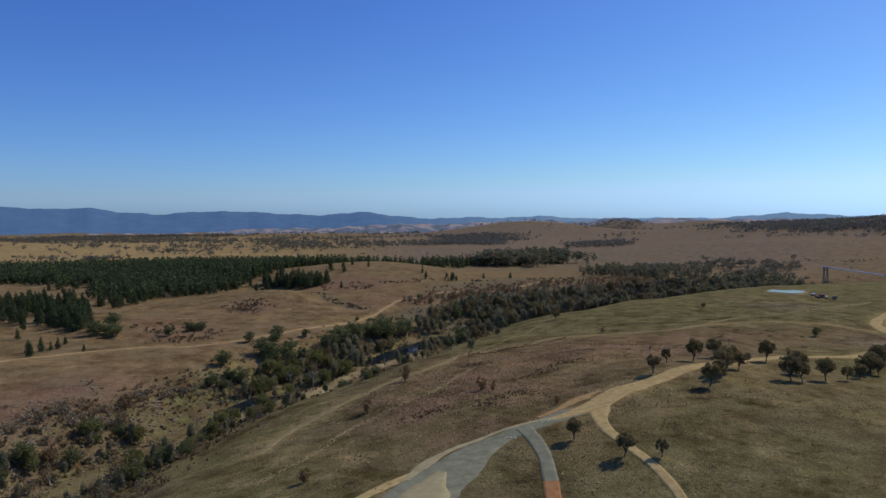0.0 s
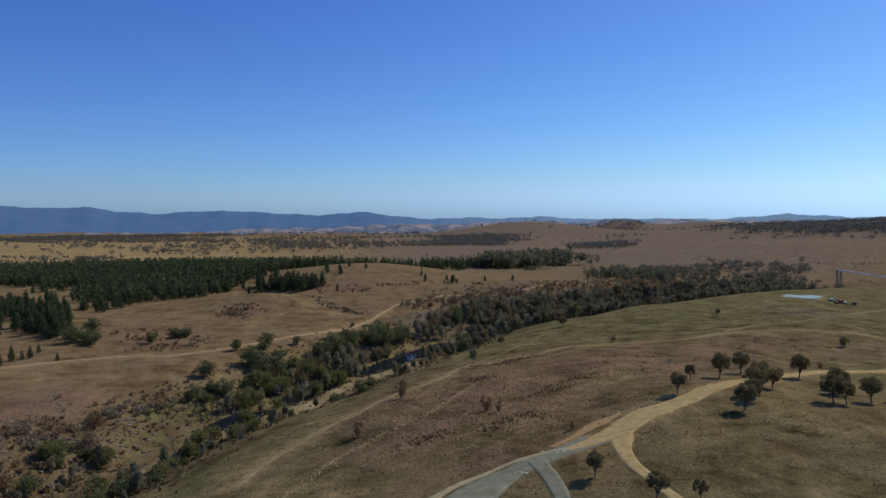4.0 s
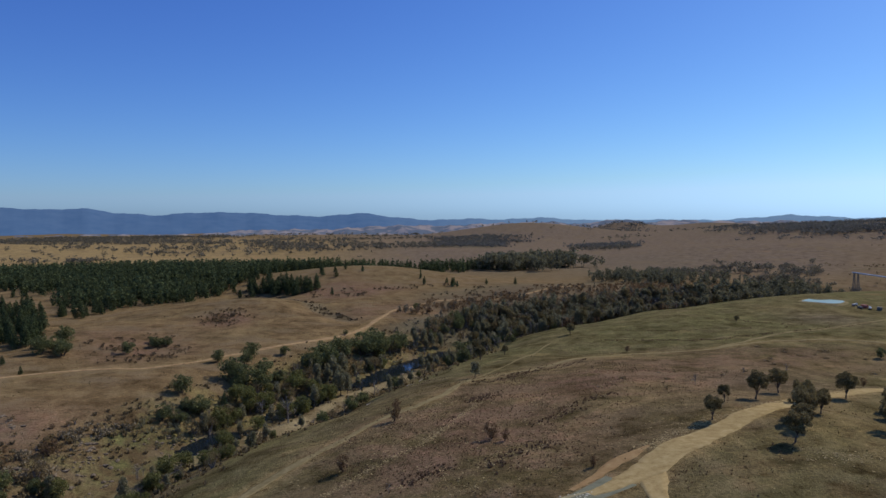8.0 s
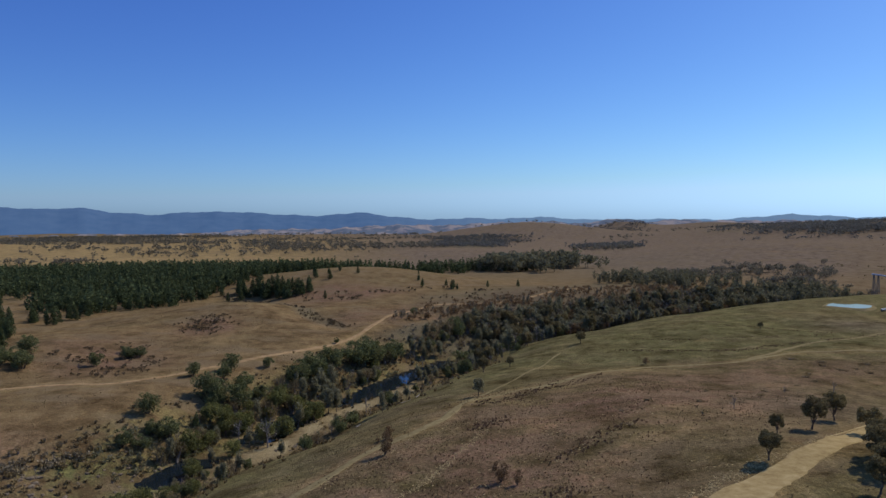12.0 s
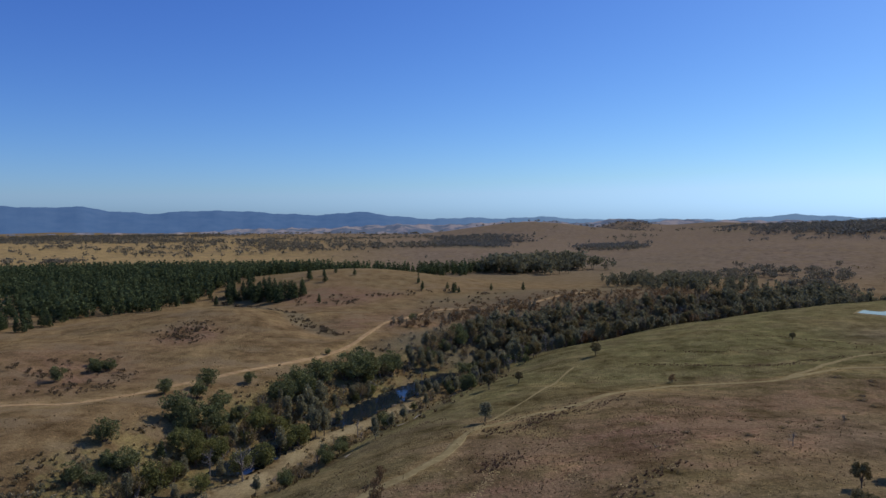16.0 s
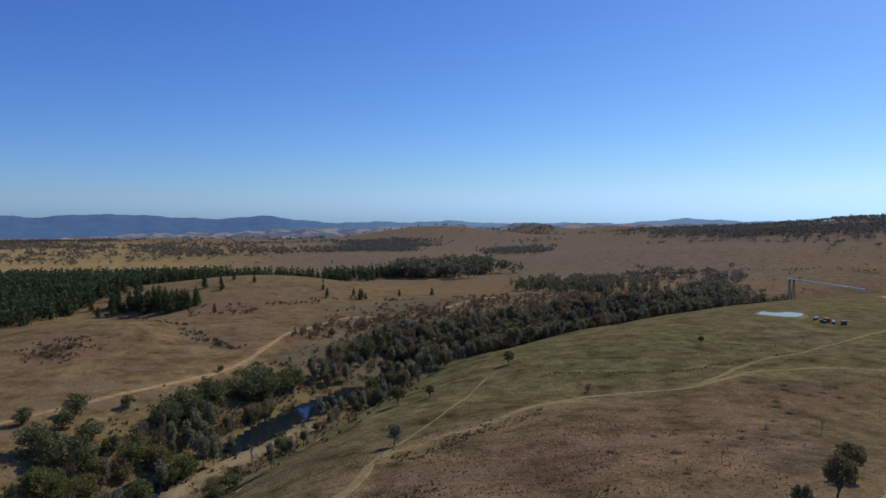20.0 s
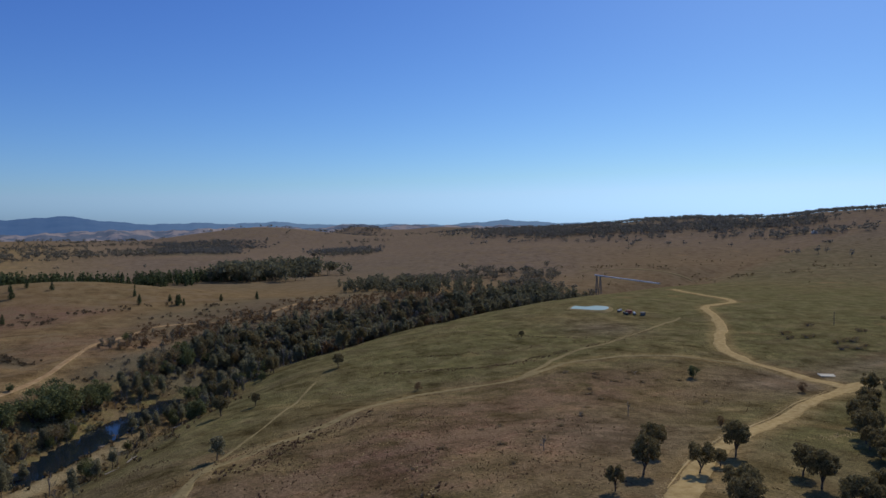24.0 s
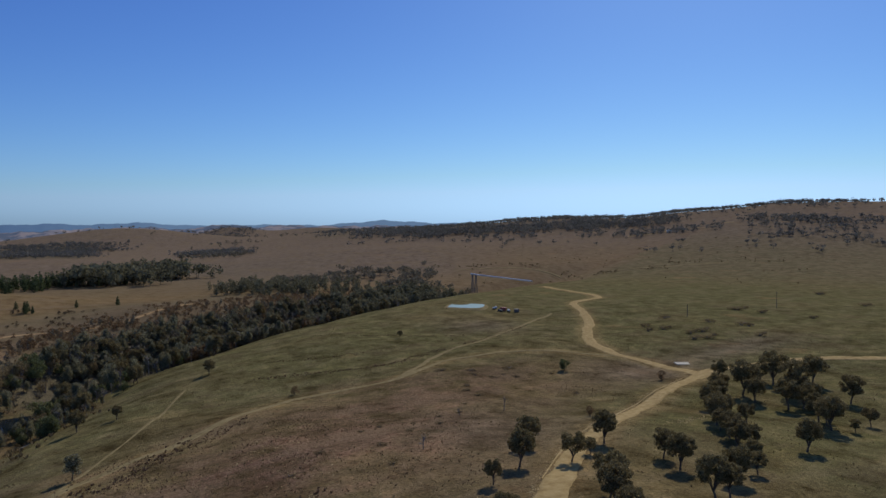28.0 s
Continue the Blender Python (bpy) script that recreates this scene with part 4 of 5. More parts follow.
FAR_PINE = [joined(pine_shape(s, 10.0, 84, 0.066, 0.155)[::-1]) for s in (81, 82, 83, 84)]
wr = np.random.RandomState(19)


def scatter(count, x0, x1, y0, y1, keep):
    out = []
    while len(out) < count:
        p = np.stack([wr.uniform(x0, x1, count), wr.uniform(y0, y1, count)], -1)
        out += list(p[keep(p[:, 0], p[:, 1]) > wr.random_sample(count)])
    return np.array(out[:count])


def wedge(count, t0, t1, r0, r1, clump=0.0):
    """Spots in a stretch of headings and distances from the take-off, gathered in clumps."""
    n = max(1, int(count * (1 - clump)))
    t, r = wr.uniform(t0, t1, n), np.sqrt(wr.uniform(r0 * r0, r1 * r1, n))
    k = wr.randint(n, size=count)
    t, r = np.radians(t[k]), r[k]
    p = np.stack([r * np.sin(t), 100 + r * np.cos(t)], -1)
    return p + wr.normal(size=(count, 2)) * (18 if clump else 0)


def bend(x, y):
    d = along(RIVER, x, y)
    thin = 0.55 + 0.45 * np.sin(x / 13 + 2 * np.sin(y / 17)) * np.sin(y / 11)
    return (thin * step(-30, -18, d)) * step(32, 18, d) * (np.abs(d) > 7)


def far_oak(seed, tall=8.0, count=150):
    """A narrow upright crown, as sheoaks have."""
    r = np.random.RandomState(seed)
    c = [(r.normal() * 0.07 * tall, r.normal() * 0.07 * tall, tall * q) for q in np.linspace(0.22, 0.86, 7)]
    return joined([leaves(r, c, [0.17 * tall * q for q in (0.9, 1.1, 1.1, 1.0, 0.9, 0.7, 0.5)], count, 0.052 * tall, 1.0), tube([(0, 0, -0.5), (0, 0, tall * 0.6)], (0.14, 0.06), 4)])


FAR_OAK = [far_oak(s) for s in (171, 172, 173, 174)]
spots = scatter(1500, 60, 412, 500, 790, bend)
copse("river_woods", "grey-green woods along the river bend", FAR_OAK + FAR_GUM[:1], 8.0, spots[:620], wr.uniform(5, 11, 620), LEAF["far"])
copse("river_woods", "dark green trees of the river woods", FAR_OAK + FAR_GUM[:2], 8.0, spots[620:1100], wr.uniform(5, 11.5, 480), LEAF["grove"])
copse("river_woods", "brown half-bare trees of the river woods", FAR_OAK + FAR_GUM[:1], 8.0, spots[1100:], wr.uniform(4, 9, len(spots) - 1100), LEAF["rust"])
spots = scatter(230, 265, 400, 560, 740, bend)
copse("river_woods", "tall dark trees where the river turns away", FAR_OAK, 8.0, spots, wr.uniform(11, 17, len(spots)), LEAF["grove"])
def brown_slope(x, y):
    d = along(RIVER, x, y)
    return step(-84, -50, d) * step(-16, -26, d) * (np.abs(along(np.array(SLOPE_TRACK, float), x, y)) > 4.5) * (0.6 + 0.4 * np.sin(x / 9) * np.sin(y / 8))


spots = scatter(540, 0, 260, 505, 690, brown_slope)
copse("slope_woods", "brown half-bare shrubs above the river", FAR_OAK + FAR_GUM, 8.0, spots[:360], wr.uniform(1.5, 5.0, 360), LEAF["rust"])
copse("slope_woods", "grey-green young trees above the river", FAR_OAK, 8.0, spots[360:], wr.uniform(2, 6.0, 180), LEAF["far"])
spots = scatter(620, 20, 330, 545, 760, lambda x, y: step(-100, -75, along(RIVER, x, y)) * step(-24, -40, along(RIVER, x, y)))
copse("slope_shrubs", "low brown shrubs on the slope above the river woods", FAR_GUM, 8.0, spots, wr.uniform(1.2, 3.4, len(spots)), LEAF["rust"], "scrub")


def plantation():
    x, y = np.meshgrid(np.arange(-560, 170, 5.6), np.arange(500, 960, 5.6))
    x, y = (x + wr.uniform(-1.9, 1.9, x.shape)).ravel(), (y + wr.uniform(-1.9, 1.9, y.shape)).ravel()
    front = np.interp(x, [-560, -370, -335, -291, -262, -238, -216, -189, -180, -160, -143, -137, -127, -100, -60, 0, 60, 140], [690, 676, 668, 640, 628, 562, 528, 506, 562, 558, 580, 700, 722, 770, 812, 842, 872, 925]) + 9 * np.sin(x / 11 + np.sin(x / 29)) * np.sin(x / 17)
    back = np.interp(x, [-560, -455, -228, 5, 160], [960, 935, 905, 915, 955])
    ok = (y > front + wr.uniform(-14, 16, x.shape)) & (y < back) & (wr.random_sample(x.shape) > 0.12 + 0.25 * step(26, 0, y - front))
    ok &= ~((y < front + 70) & (np.sin(x / 8 + 1.3 * np.sin(y / 13)) * np.sin(y / 10 + np.sin(x / 19)) > 0.42))
    p = np.stack([x, y], -1)[ok]
    copse("pine_plantation", "dense dark green pine plantation in rows", FAR_PINE, 10.0, p, wr.uniform(9.0, 16.0, len(p)), LEAF["pine"])


plantation()
def line_of(points, count, wide):
    c = curve_through(points, 20.0)
    k = wr.randint(len(c) * 2 // 3, size=count) * 3 // 2
    return c[k] + wr.normal(size=(count, 2)) * wide


belts = [wedge(150, -30, 0, 1330, 1480, 0.4), wedge(170, -12, 4, 1650, 1850, 0.3), wedge(1300, -31, -17, 2250, 3100, 0.2), wedge(500, -20, 4, 2500, 3300, 0.4),
         wedge(26, -30, -22, 1100, 1150, 0.5), wedge(40, -29, -12, 1230, 1500, 0.4), wedge(220, -16, 4, 1420, 1700, 0.5), wedge(420, -29, -16, 2000, 2300, 0.2), wedge(70, -22, 4, 1180, 1700, 0.5), wedge(60, 15.5, 20.5, 1260, 1360, 0.3),
         wedge(200, 4, 36, 1700, 3000, 0.6),
         line_of([(-414, 1345), (-435, 1572), (-600, 2300), (-885, 3500)], 260, 34),
         line_of([(-435, 1804), (-278, 1724), (-192, 1487), (-110, 1561), (6, 1488), (81, 1529)], 240, 26),
         line_of([(-420, 2100), (-199, 1932), (-80, 2229), (120, 2300)], 200, 34), line_of([(-560, 1112), (-485, 1122), (-430, 1120)], 22, 9)]
spots = np.concatenate(belts)
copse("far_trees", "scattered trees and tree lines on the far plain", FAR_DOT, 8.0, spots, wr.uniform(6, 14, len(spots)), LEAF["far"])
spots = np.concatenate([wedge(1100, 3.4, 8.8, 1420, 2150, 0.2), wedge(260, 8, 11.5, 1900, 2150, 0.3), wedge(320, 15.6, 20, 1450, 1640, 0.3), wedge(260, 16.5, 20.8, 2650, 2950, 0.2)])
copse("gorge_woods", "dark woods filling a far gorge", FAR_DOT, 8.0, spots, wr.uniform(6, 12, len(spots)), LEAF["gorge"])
spots = np.concatenate([wedge(120, 19.4, 25.5, 655, 735, 0.3), wedge(40, 17.5, 29, 665, 700, 0.4), wedge(60, 4, 9, 830, 880, 0.2)])
copse("far_pines", "dark conifers behind the river bend", FAR_OAK, 8.0, spots, wr.uniform(7, 14, len(spots)), LEAF["grove"])
spots = np.concatenate([wedge(60, 8.6, 12.5, 822, 850, 0.3), wedge(75, 11.5, 15.2, 905, 945, 0.3)])
copse("tall_grove", "tall dark grove standing beyond the river", FAR_OAK + FAR_GUM, 8.0, spots, wr.uniform(11, 28, len(spots)), LEAF["grove"])
spots = np.concatenate([wedge(70, 27.5, 34.6, 830, 930, 0.4), wedge(30, 19, 27, 740, 800, 0.5), wedge(40, 30.5, 34.8, 700, 760, 0.2)])
copse("gully_woods", "grey-brown trees of a side gully", FAR_GUM, 8.0, spots, wr.uniform(6, 13, len(spots)), LEAF["far"])
spots = np.concatenate([wedge(520, 44, 73, 1780, 2280, 0.5), wedge(700, 41, 63, 2050, 2290, 0.4), wedge(700, 26, 44, 1850, 2400, 0.4), wedge(300, 28, 45, 1500, 2300, 0.5),
                        wedge(110, 36, 72, 1100, 1700, 0.6), wedge(140, 60, 66, 1400, 1650, 0.7), wedge(110, 50, 57, 1430, 1560, 0.7), wedge(900, 33, 48, 1600, 1760, 0.3), wedge(500, 46, 54, 1640, 1800, 0.3), wedge(160, 59, 68, 1560, 1640, 0.3), wedge(60, 40, 52, 1430, 1560, 0.5), wedge(50, 60, 68, 1300, 1360, 0.4), wedge(260, 29, 36, 1660, 1900, 0.3)])
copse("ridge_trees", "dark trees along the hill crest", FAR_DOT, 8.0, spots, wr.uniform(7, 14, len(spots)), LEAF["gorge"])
spots = np.concatenate([wedge(90, 44, 56, 2220, 2320, 0.5), wedge(110, 54, 66, 2200, 2320, 0.6), wedge(60, 36, 46, 2220, 2330, 0.6)])
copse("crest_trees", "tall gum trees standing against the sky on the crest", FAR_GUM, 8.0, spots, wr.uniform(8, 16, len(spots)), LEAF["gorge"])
spots = np.concatenate([line_of([(560, 925), (600, 850), (640, 770), (655, 715)], 70, 7), line_of([(645, 690), (719, 659), (815, 686)], 60, 8), wedge(130, 36, 62, 700, 1300, 0.6)])
copse("far_scrub", "low brown scrub on the far hillside", FAR_DOT, 8.0, spots, wr.uniform(1.5, 4.5, len(spots)), LEAF["scrub"], "scrub")


# ---- small ground cover: tussocks, low mats, rocks ----
def tuft(seed, tall=0.6, blades=9):
    r = np.random.RandomState(seed)
    v, f = [], []
    for k in range(blades):
        w, o = r.uniform(0, 6.28), r.uniform(0.05, 0.35) * tall
        c, s = math.cos(w), math.sin(w)
        b = 0.3 * tall
        n = len(v)
        v += [(o * c - b * s, o * s + b * c, -0.05), (o * c + b * s, o * s - b * c, -0.05), ((o + 0.5 * tall) * c + 0.5 * b * s, (o + 0.5 * tall) * s - 0.5 * b * c, tall * r.uniform(0.6, 1)), ((o + 0.4 * tall) * c - 0.5 * b * s, (o + 0.4 * tall) * s + 0.5 * b * c, tall * r.uniform(0.6, 1))]
        f.append((n, n + 1, n + 2, n + 3))
    return np.array(v), np.array(f)


TUFTS = [tuft(s) for s in (91, 92, 93)]


def beside(line, count, wide):
    c = curve_through(line, 1.0)
    return c[wr.randint(len(c), size=count)] + wr.normal(size=(count, 2)) * wide


def clumped(count, lumps, spread, x0, x1, y0, y1, keep):
    c = scatter(lumps, x0, x1, y0, y1, keep)
    return c[wr.randint(lumps, size=count)] + wr.normal(size=(count, 2)) * spread


GRAVELLED = [(MAIN, 5), ([(-6, 106), (1, 128), (5.5, 140), (11, 151), (20, 164), (29, 172), (38, 177), (49, 184)], 8), ([(33, 175), (34, 165), (34, 154), (31, 124)], 2.6), ([(58, 190), (52.6, 168), (56, 147), (56, 120)], 2.4)]


def off_road(p):
    clear = np.ones(len(p), bool)
    for way, near in GRAVELLED:
        clear &= np.abs(along(np.array(way, float), p[:, 0], p[:, 1])) > near
    return p[clear]


ROWS = [[(24, 200), (31, 207), (40, 213)], [(41, 231), (55, 243), (69, 255)], [(27, 262), (36, 276)], [(4, 196), (14, 203)], [(31, 296), (47, 307), (59, 321), (69, 328)]]
SPRIGS = [tuft(s, 0.6, 4) for s in (111, 112, 113)]


def heathland(x, y):
    return step(30, 45, along(RIVER, x, y)) * (np.exp(-((x - 22) / 36) ** 2 - ((y - 212) / 52) ** 2) + 0.5 * np.exp(-((x - 75) / 50) ** 2 - ((y - 290) / 40) ** 2))


heath = off_road(clumped(4200, 130, 3.6, -20, 125, 140, 335, heathland))
copse("heath_tufts", "low purple-brown heath tufts on the dry slope", SPRIGS, 0.6, heath, wr.uniform(0.08, 0.36, len(heath)), LEAF["heath"], "heath")
heath = off_road(clumped(3000, 170, 4.0, -20, 125, 140, 335, heathland))
copse("pale_tufts", "pale dry grass tufts among the heath", SPRIGS, 0.6, heath, wr.uniform(0.08, 0.34, len(heath)), LEAF["tuft"], "grass")
near = off_road(clumped(2600, 150, 4.0, 30, 260, 110, 270, lambda x, y: step(-4, -9, along(np.array(MAIN, float)[::-1], x, y))))
copse("pasture_tufts", "coarse olive grass tufts of the pasture", SPRIGS, 0.6, near, wr.uniform(0.08, 0.34, len(near)), LEAF["gum"], "grass")
rows = np.concatenate([beside(q, 90, 1.9) for q in ROWS])
copse("heath_rows", "dark heath growing along old contour lines", TUFTS, 0.6, rows, wr.uniform(0.2, 0.6, len(rows)), LEAF["heath"], "heath")
DITCHES = [[(108, 391), (120, 386.5), (137, 376), (158, 373.5), (179, 379), (194, 380)], [(37, 296), (45, 304), (57, 314), (70, 322), (84, 332)], [(120, 415), (150, 404), (185, 398), (215, 400)], [(205, 384), (240, 399), (268, 412)], [(180, 434), (193, 431), (203, 420), (220, 406)]]
spots = np.concatenate([beside(d, n, 1.5) for d, n in zip(DITCHES, (420, 220, 120, 120, 140))])
copse("ditch_grass", "dark coarse grass along old ditches", TUFTS, 0.6, spots, wr.uniform(0.12, 0.42, len(spots)), LEAF["heath"], "grass")
field = off_road(clumped(2600, 150, 4.5, 40, 360, 160, 520, lambda x, y: step(40, 60, along(RIVER, x, y))))
copse("grass_tufts", "coarse dry grass tufts on the field", SPRIGS, 0.6, field, wr.uniform(0.1, 0.38, len(field)), LEAF["tuft"], "grass")
slope = clumped(2600, 300, 3.4, -230, 30, 230, 660, lambda x, y: step(-20, -40, along(RIVER, x, y)))
copse("slope_tufts", "brown tufts on the tan slope", SPRIGS, 0.6, slope, wr.uniform(0.12, 0.42, len(slope)), LEAF["scrub"], "grass")
bank = scatter(1200, -170, 60, 120, 460, lambda x, y: (1 - 0.93 * step(9, 12, along(RIVER, x, y)) * step(27, 22, along(RIVER, x, y)) * step(285, 305, y)) * step(45, 25, np.abs(along(RIVER, x, y))) * (np.abs(along(RIVER, x, y)) > 5.5))
copse("bank_reeds", "pale reeds and rank grass along the river bank", TUFTS, 0.6, bank, wr.uniform(0.4, 1.3, len(bank)), LEAF["tuft"], "reeds")
LOW = [far_shape(s, 2.0, 46, 0.13) for s in (101, 102, 103)]
hill = np.repeat(np.array(HILL), 3, axis=0) + wr.normal(size=(3 * len(HILL), 3)) * (2.6, 2.6, 0.2)
copse("hill_scrub", "dark brown scrub in the gullies of the hill", LOW, 2.0, hill[:, :2], np.clip(0.95 * hill[:, 2], 0.4, 2.6), LEAF["hill"], "scrub")
under = clumped(300, 40, 3.2, -180, 30, 110, 300, lambda x, y: step(-48, -32, along(RIVER, x, y)) * step(34, 22, along(RIVER, x, y)) * (np.abs(along(RIVER, x, y)) > 6))
extra = clumped(300, 70, 3.0, -180, -40, 110, 245, lambda x, y: step(-50, -30, along(RIVER, x, y)) * step(24, 14, along(RIVER, x, y)) * (np.abs(along(RIVER, x, y)) > 6))
brush = clumped(260, 24, 2.8, -150, -40, 150, 292, lambda x, y: step(-46, -30, along(RIVER, x, y)) * step(6, -4, along(RIVER, x, y)) * (np.abs(along(RIVER, x, y)) > 7))
copse("dead_brush", "bleached grey leafless brush in the gorge", LOW, 2.0, brush, wr.uniform(1.0, 3.2, len(brush)), LEAF["brush"], "brush")
copse("bank_scrub", "dark olive scrub crowding the river", LOW, 2.0, extra, wr.uniform(0.8, 2.6, len(extra)), LEAF["sheoak"], "scrub")
copse("bank_scrub", "tangled grey-brown scrub along the river", LOW, 2.0, under, wr.uniform(0.7, 2.8, len(under)), LEAF["scrub"], "scrub")
under = scatter(640, 0, 415, 430, 780, lambda x, y: step(-44, -32, along(RIVER, x, y)) * step(30, 20, along(RIVER, x, y)) * (np.abs(along(RIVER, x, y)) > 6))
copse("forest_scrub", "dark undergrowth beneath the river woods", LOW, 2.0, under, wr.uniform(1.2, 3.2, len(under)), LEAF["far"], "scrub")


left_bank = clumped(330, 60, 2.6, -90, 30, 285, 445, lambda x, y: step(-26, -18, along(RIVER, x, y)) * step(-6.5, -9, along(RIVER, x, y)))
copse("bank_scrub", "dark olive scrub along the water", LOW, 2.0, left_bank, wr.uniform(0.7, 2.4, len(left_bank)), LEAF["sheoak"], "scrub")
right_bank = clumped(260, 60, 2.4, -70, 60, 285, 450, lambda x, y: step(14, 17, along(RIVER, x, y)) * step(30, 25, along(RIVER, x, y)))
copse("bank_scrub", "low brown scrub and dead sticks on the bank", LOW, 2.0, right_bank, wr.uniform(0.4, 1.5, len(right_bank)), LEAF["scrub"], "scrub")


def stone(seed):
    r = np.random.RandomState(seed)
    bm = bmesh.new()
    bmesh.ops.create_icosphere(bm, subdivisions=1, radius=0.5)
    v = np.array([p.co[:] for p in bm.verts]) * (1 + 0.35 * r.normal(size=(len(bm.verts), 1)) * 0.5) * (1.2, 0.9, 0.6)
    f = np.array([[p.index for p in q.verts] for q in bm.faces])
    bm.free()
    return v, f


STONES = [stone(s) for s in (95, 96, 97, 98)]
left_rocks = clumped(640, 45, 3.2, -170, -60, 140, 300, lambda x, y: step(-10, -18, along(RIVER, x, y)) * step(-70, -44, along(RIVER, x, y)))
bed_rocks = scatter(420, -120, 20, 150, 420, lambda x, y: (0.12 + 0.88 * step(310, 290, y)) * step(22, 14, np.abs(along(RIVER, x, y))) * (np.abs(along(RIVER, x, y)) > 3))
copse("river_rocks", "grey granite rocks along the river", STONES, 1.0, np.concatenate([left_rocks, bed_rocks]), wr.uniform(0.35, 1.6, 1060) ** 1.5, ROCK, "rocks")
rubble = np.concatenate([wr.normal(size=(40, 2)) * (0.8, 0.6) + (46, 188), wr.normal(size=(60, 2)) * (1.6, 3.0) + (29, 170), beside(SCAR, 900, 0.7), wr.normal(size=(60, 2)) * (1.5, 0.7) + (39, 178.6), beside([(-12, 232), (10, 258), (24, 275)], 70, 2.0), wr.normal(size=(380, 2)) * (26, 34) + (26, 210), wr.normal(size=(1, 2)) + (60, 201)] + [beside(q, 60, 0.7) for q in ROWS])
rubble = np.concatenate([off_road(rubble), off_road(clumped(420, 40, 3.0, -10, 90, 170, 300, heathland))])
copse("rubble", "pale loose stones on the slope", STONES, 1.0, rubble, wr.uniform(0.15, 0.5, len(rubble)), BLEACHED, "stones")


windrow = np.concatenate([wr.normal(size=(160, 2)) * (6.5, 2.2) + (98, 186), wr.normal(size=(120, 2)) * (6, 1.3) + (174, 242), beside(BERM, 620, 0.7), beside([(58, 199), (66, 204.5), (76, 211), (86, 216.5)], 420, 1.1)])
copse("windrow", "pale windrow of loose gravel and stones beside the road", STONES, 1.0, windrow, wr.uniform(0.15, 0.5, len(windrow)), BLEACHED, "stones")


# ---- low brown mats of shrub on the far field ----
MATS = [(423, 379, 9), (325, 339, 5), (317, 340, 4), (313, 328, 5), (306, 331, 4), (359, 357, 4), (319, 371, 4), (307, 359, 3), (318, 357, 4), (352, 382, 4), (421, 361, 5), (366, 342, 5), (365, 337, 4), (334, 313, 4), (582, 403, 7), (520, 343, 7), (424, 331, 4)]
for x, y, w in MATS:
    tree("scrub", x, y, 2.1, "low shrub mats on the field", "low spreading brown shrub on green pasture", wide=0.75 * w)
    tree("scrub", x + 1.4 * w, y + 0.3 * w, 1.5, "low shrub mats on the field", "low spreading brown shrub on green pasture", wide=0.6 * w)
for x, y, t in [(141, 282, 5.5), (99, 262, 5.0), (127, 285, 3.0), (40, 440, 9), (20, 440, 8), (-6, 352, 9), (-40, 322, 9)]:
    tree("bare", x, y, t, "dead trees")


BROWN = [(96, 285, 3), (104, 291, 4), (112, 287, 3), (124, 289, 4), (128, 287, 3), (139, 296, 4), (148, 303, 3), (118, 279, 3), (92, 273, 3), (80, 279, 3), (70, 268, 3), (88, 259, 3), (63, 250, 2), (108, 279, 4),
         (150, 312, 4), (163, 343, 5), (174, 338, 5), (188, 333, 6), (174, 328, 6), (183, 321, 5), (195, 319, 4), (168, 333, 4), (181, 328, 4), (180, 291, 4), (155, 318, 3)]
for x, y, w in BROWN:
    tree("scrub", x + rng.uniform(-2, 2), y + rng.uniform(-2, 2), rng.uniform(0.5, 0.9), "low brown mats of dead growth", "low flat mat of dead brown growth on the field", wide=1.5 * w)


# ---- built things ----
def box(bm, sx, sy, sz, at=(0, 0, 0), bevel=0.03, turn=0.0):
    m = Matrix.Translation(at) @ Matrix.Rotation(radians(turn), 4, "Z") @ Matrix.Diagonal((sx, sy, sz, 1))
    r = bmesh.ops.create_cube(bm, size=1, matrix=m)
    if bevel:
        bmesh.ops.bevel(bm, geom=list({e for v in r["verts"] for e in v.link_edges}), offset=bevel, segments=1, affect="EDGES")
    return bm


def drum(bm, r, long, m, sides=14):
    bmesh.ops.create_cone(bm, cap_ends=True, segments=sides, radius1=r, radius2=r, depth=long, matrix=m)
    return bm


WHITE = two_tone("chalky_white_paint", [(0.3, (0.62, 0.62, 0.60)), (0.7, (0.78, 0.78, 0.76))], 1.5, 0.8, 0.1)
STEEL = two_tone("weathered_steel", [(0.3, (0.10, 0.085, 0.075)), (0.7, (0.20, 0.18, 0.16))], 1.5, 0.6, 0.4)
RUBBER = two_tone("dusty_rubber", [(0.3, (0.02, 0.02, 0.02)), (0.7, (0.05, 0.045, 0.04))], 3.0, 0.9, 0.2)
CREAM = two_tone("sunlit_concrete", [(0.3, (0.52, 0.46, 0.36)), (0.7, (0.66, 0.60, 0.48))], 1.0, 1.0, 0.0)
GLASS = two_tone("dark_windscreen", [(0.3, (0.02, 0.025, 0.03)), (0.7, (0.03, 0.035, 0.04))], 0.5, 0.08, 0.5)
ROOF = two_tone("zinc_roof", [(0.3, (0.36, 0.37, 0.38)), (0.7, (0.52, 0.53, 0.54))], 0.6, 0.4, 0.5)
TIMBER = two_tone("grey_timber", [(0.3, (0.10, 0.085, 0.07)), (0.7, (0.19, 0.165, 0.14))], 2.0, 0.9, 0.1)


REDPAINT = two_tone("red_paint", [(0.3, (0.30, 0.07, 0.05)), (0.7, (0.42, 0.12, 0.08))], 1.0, 0.6, 0.3)


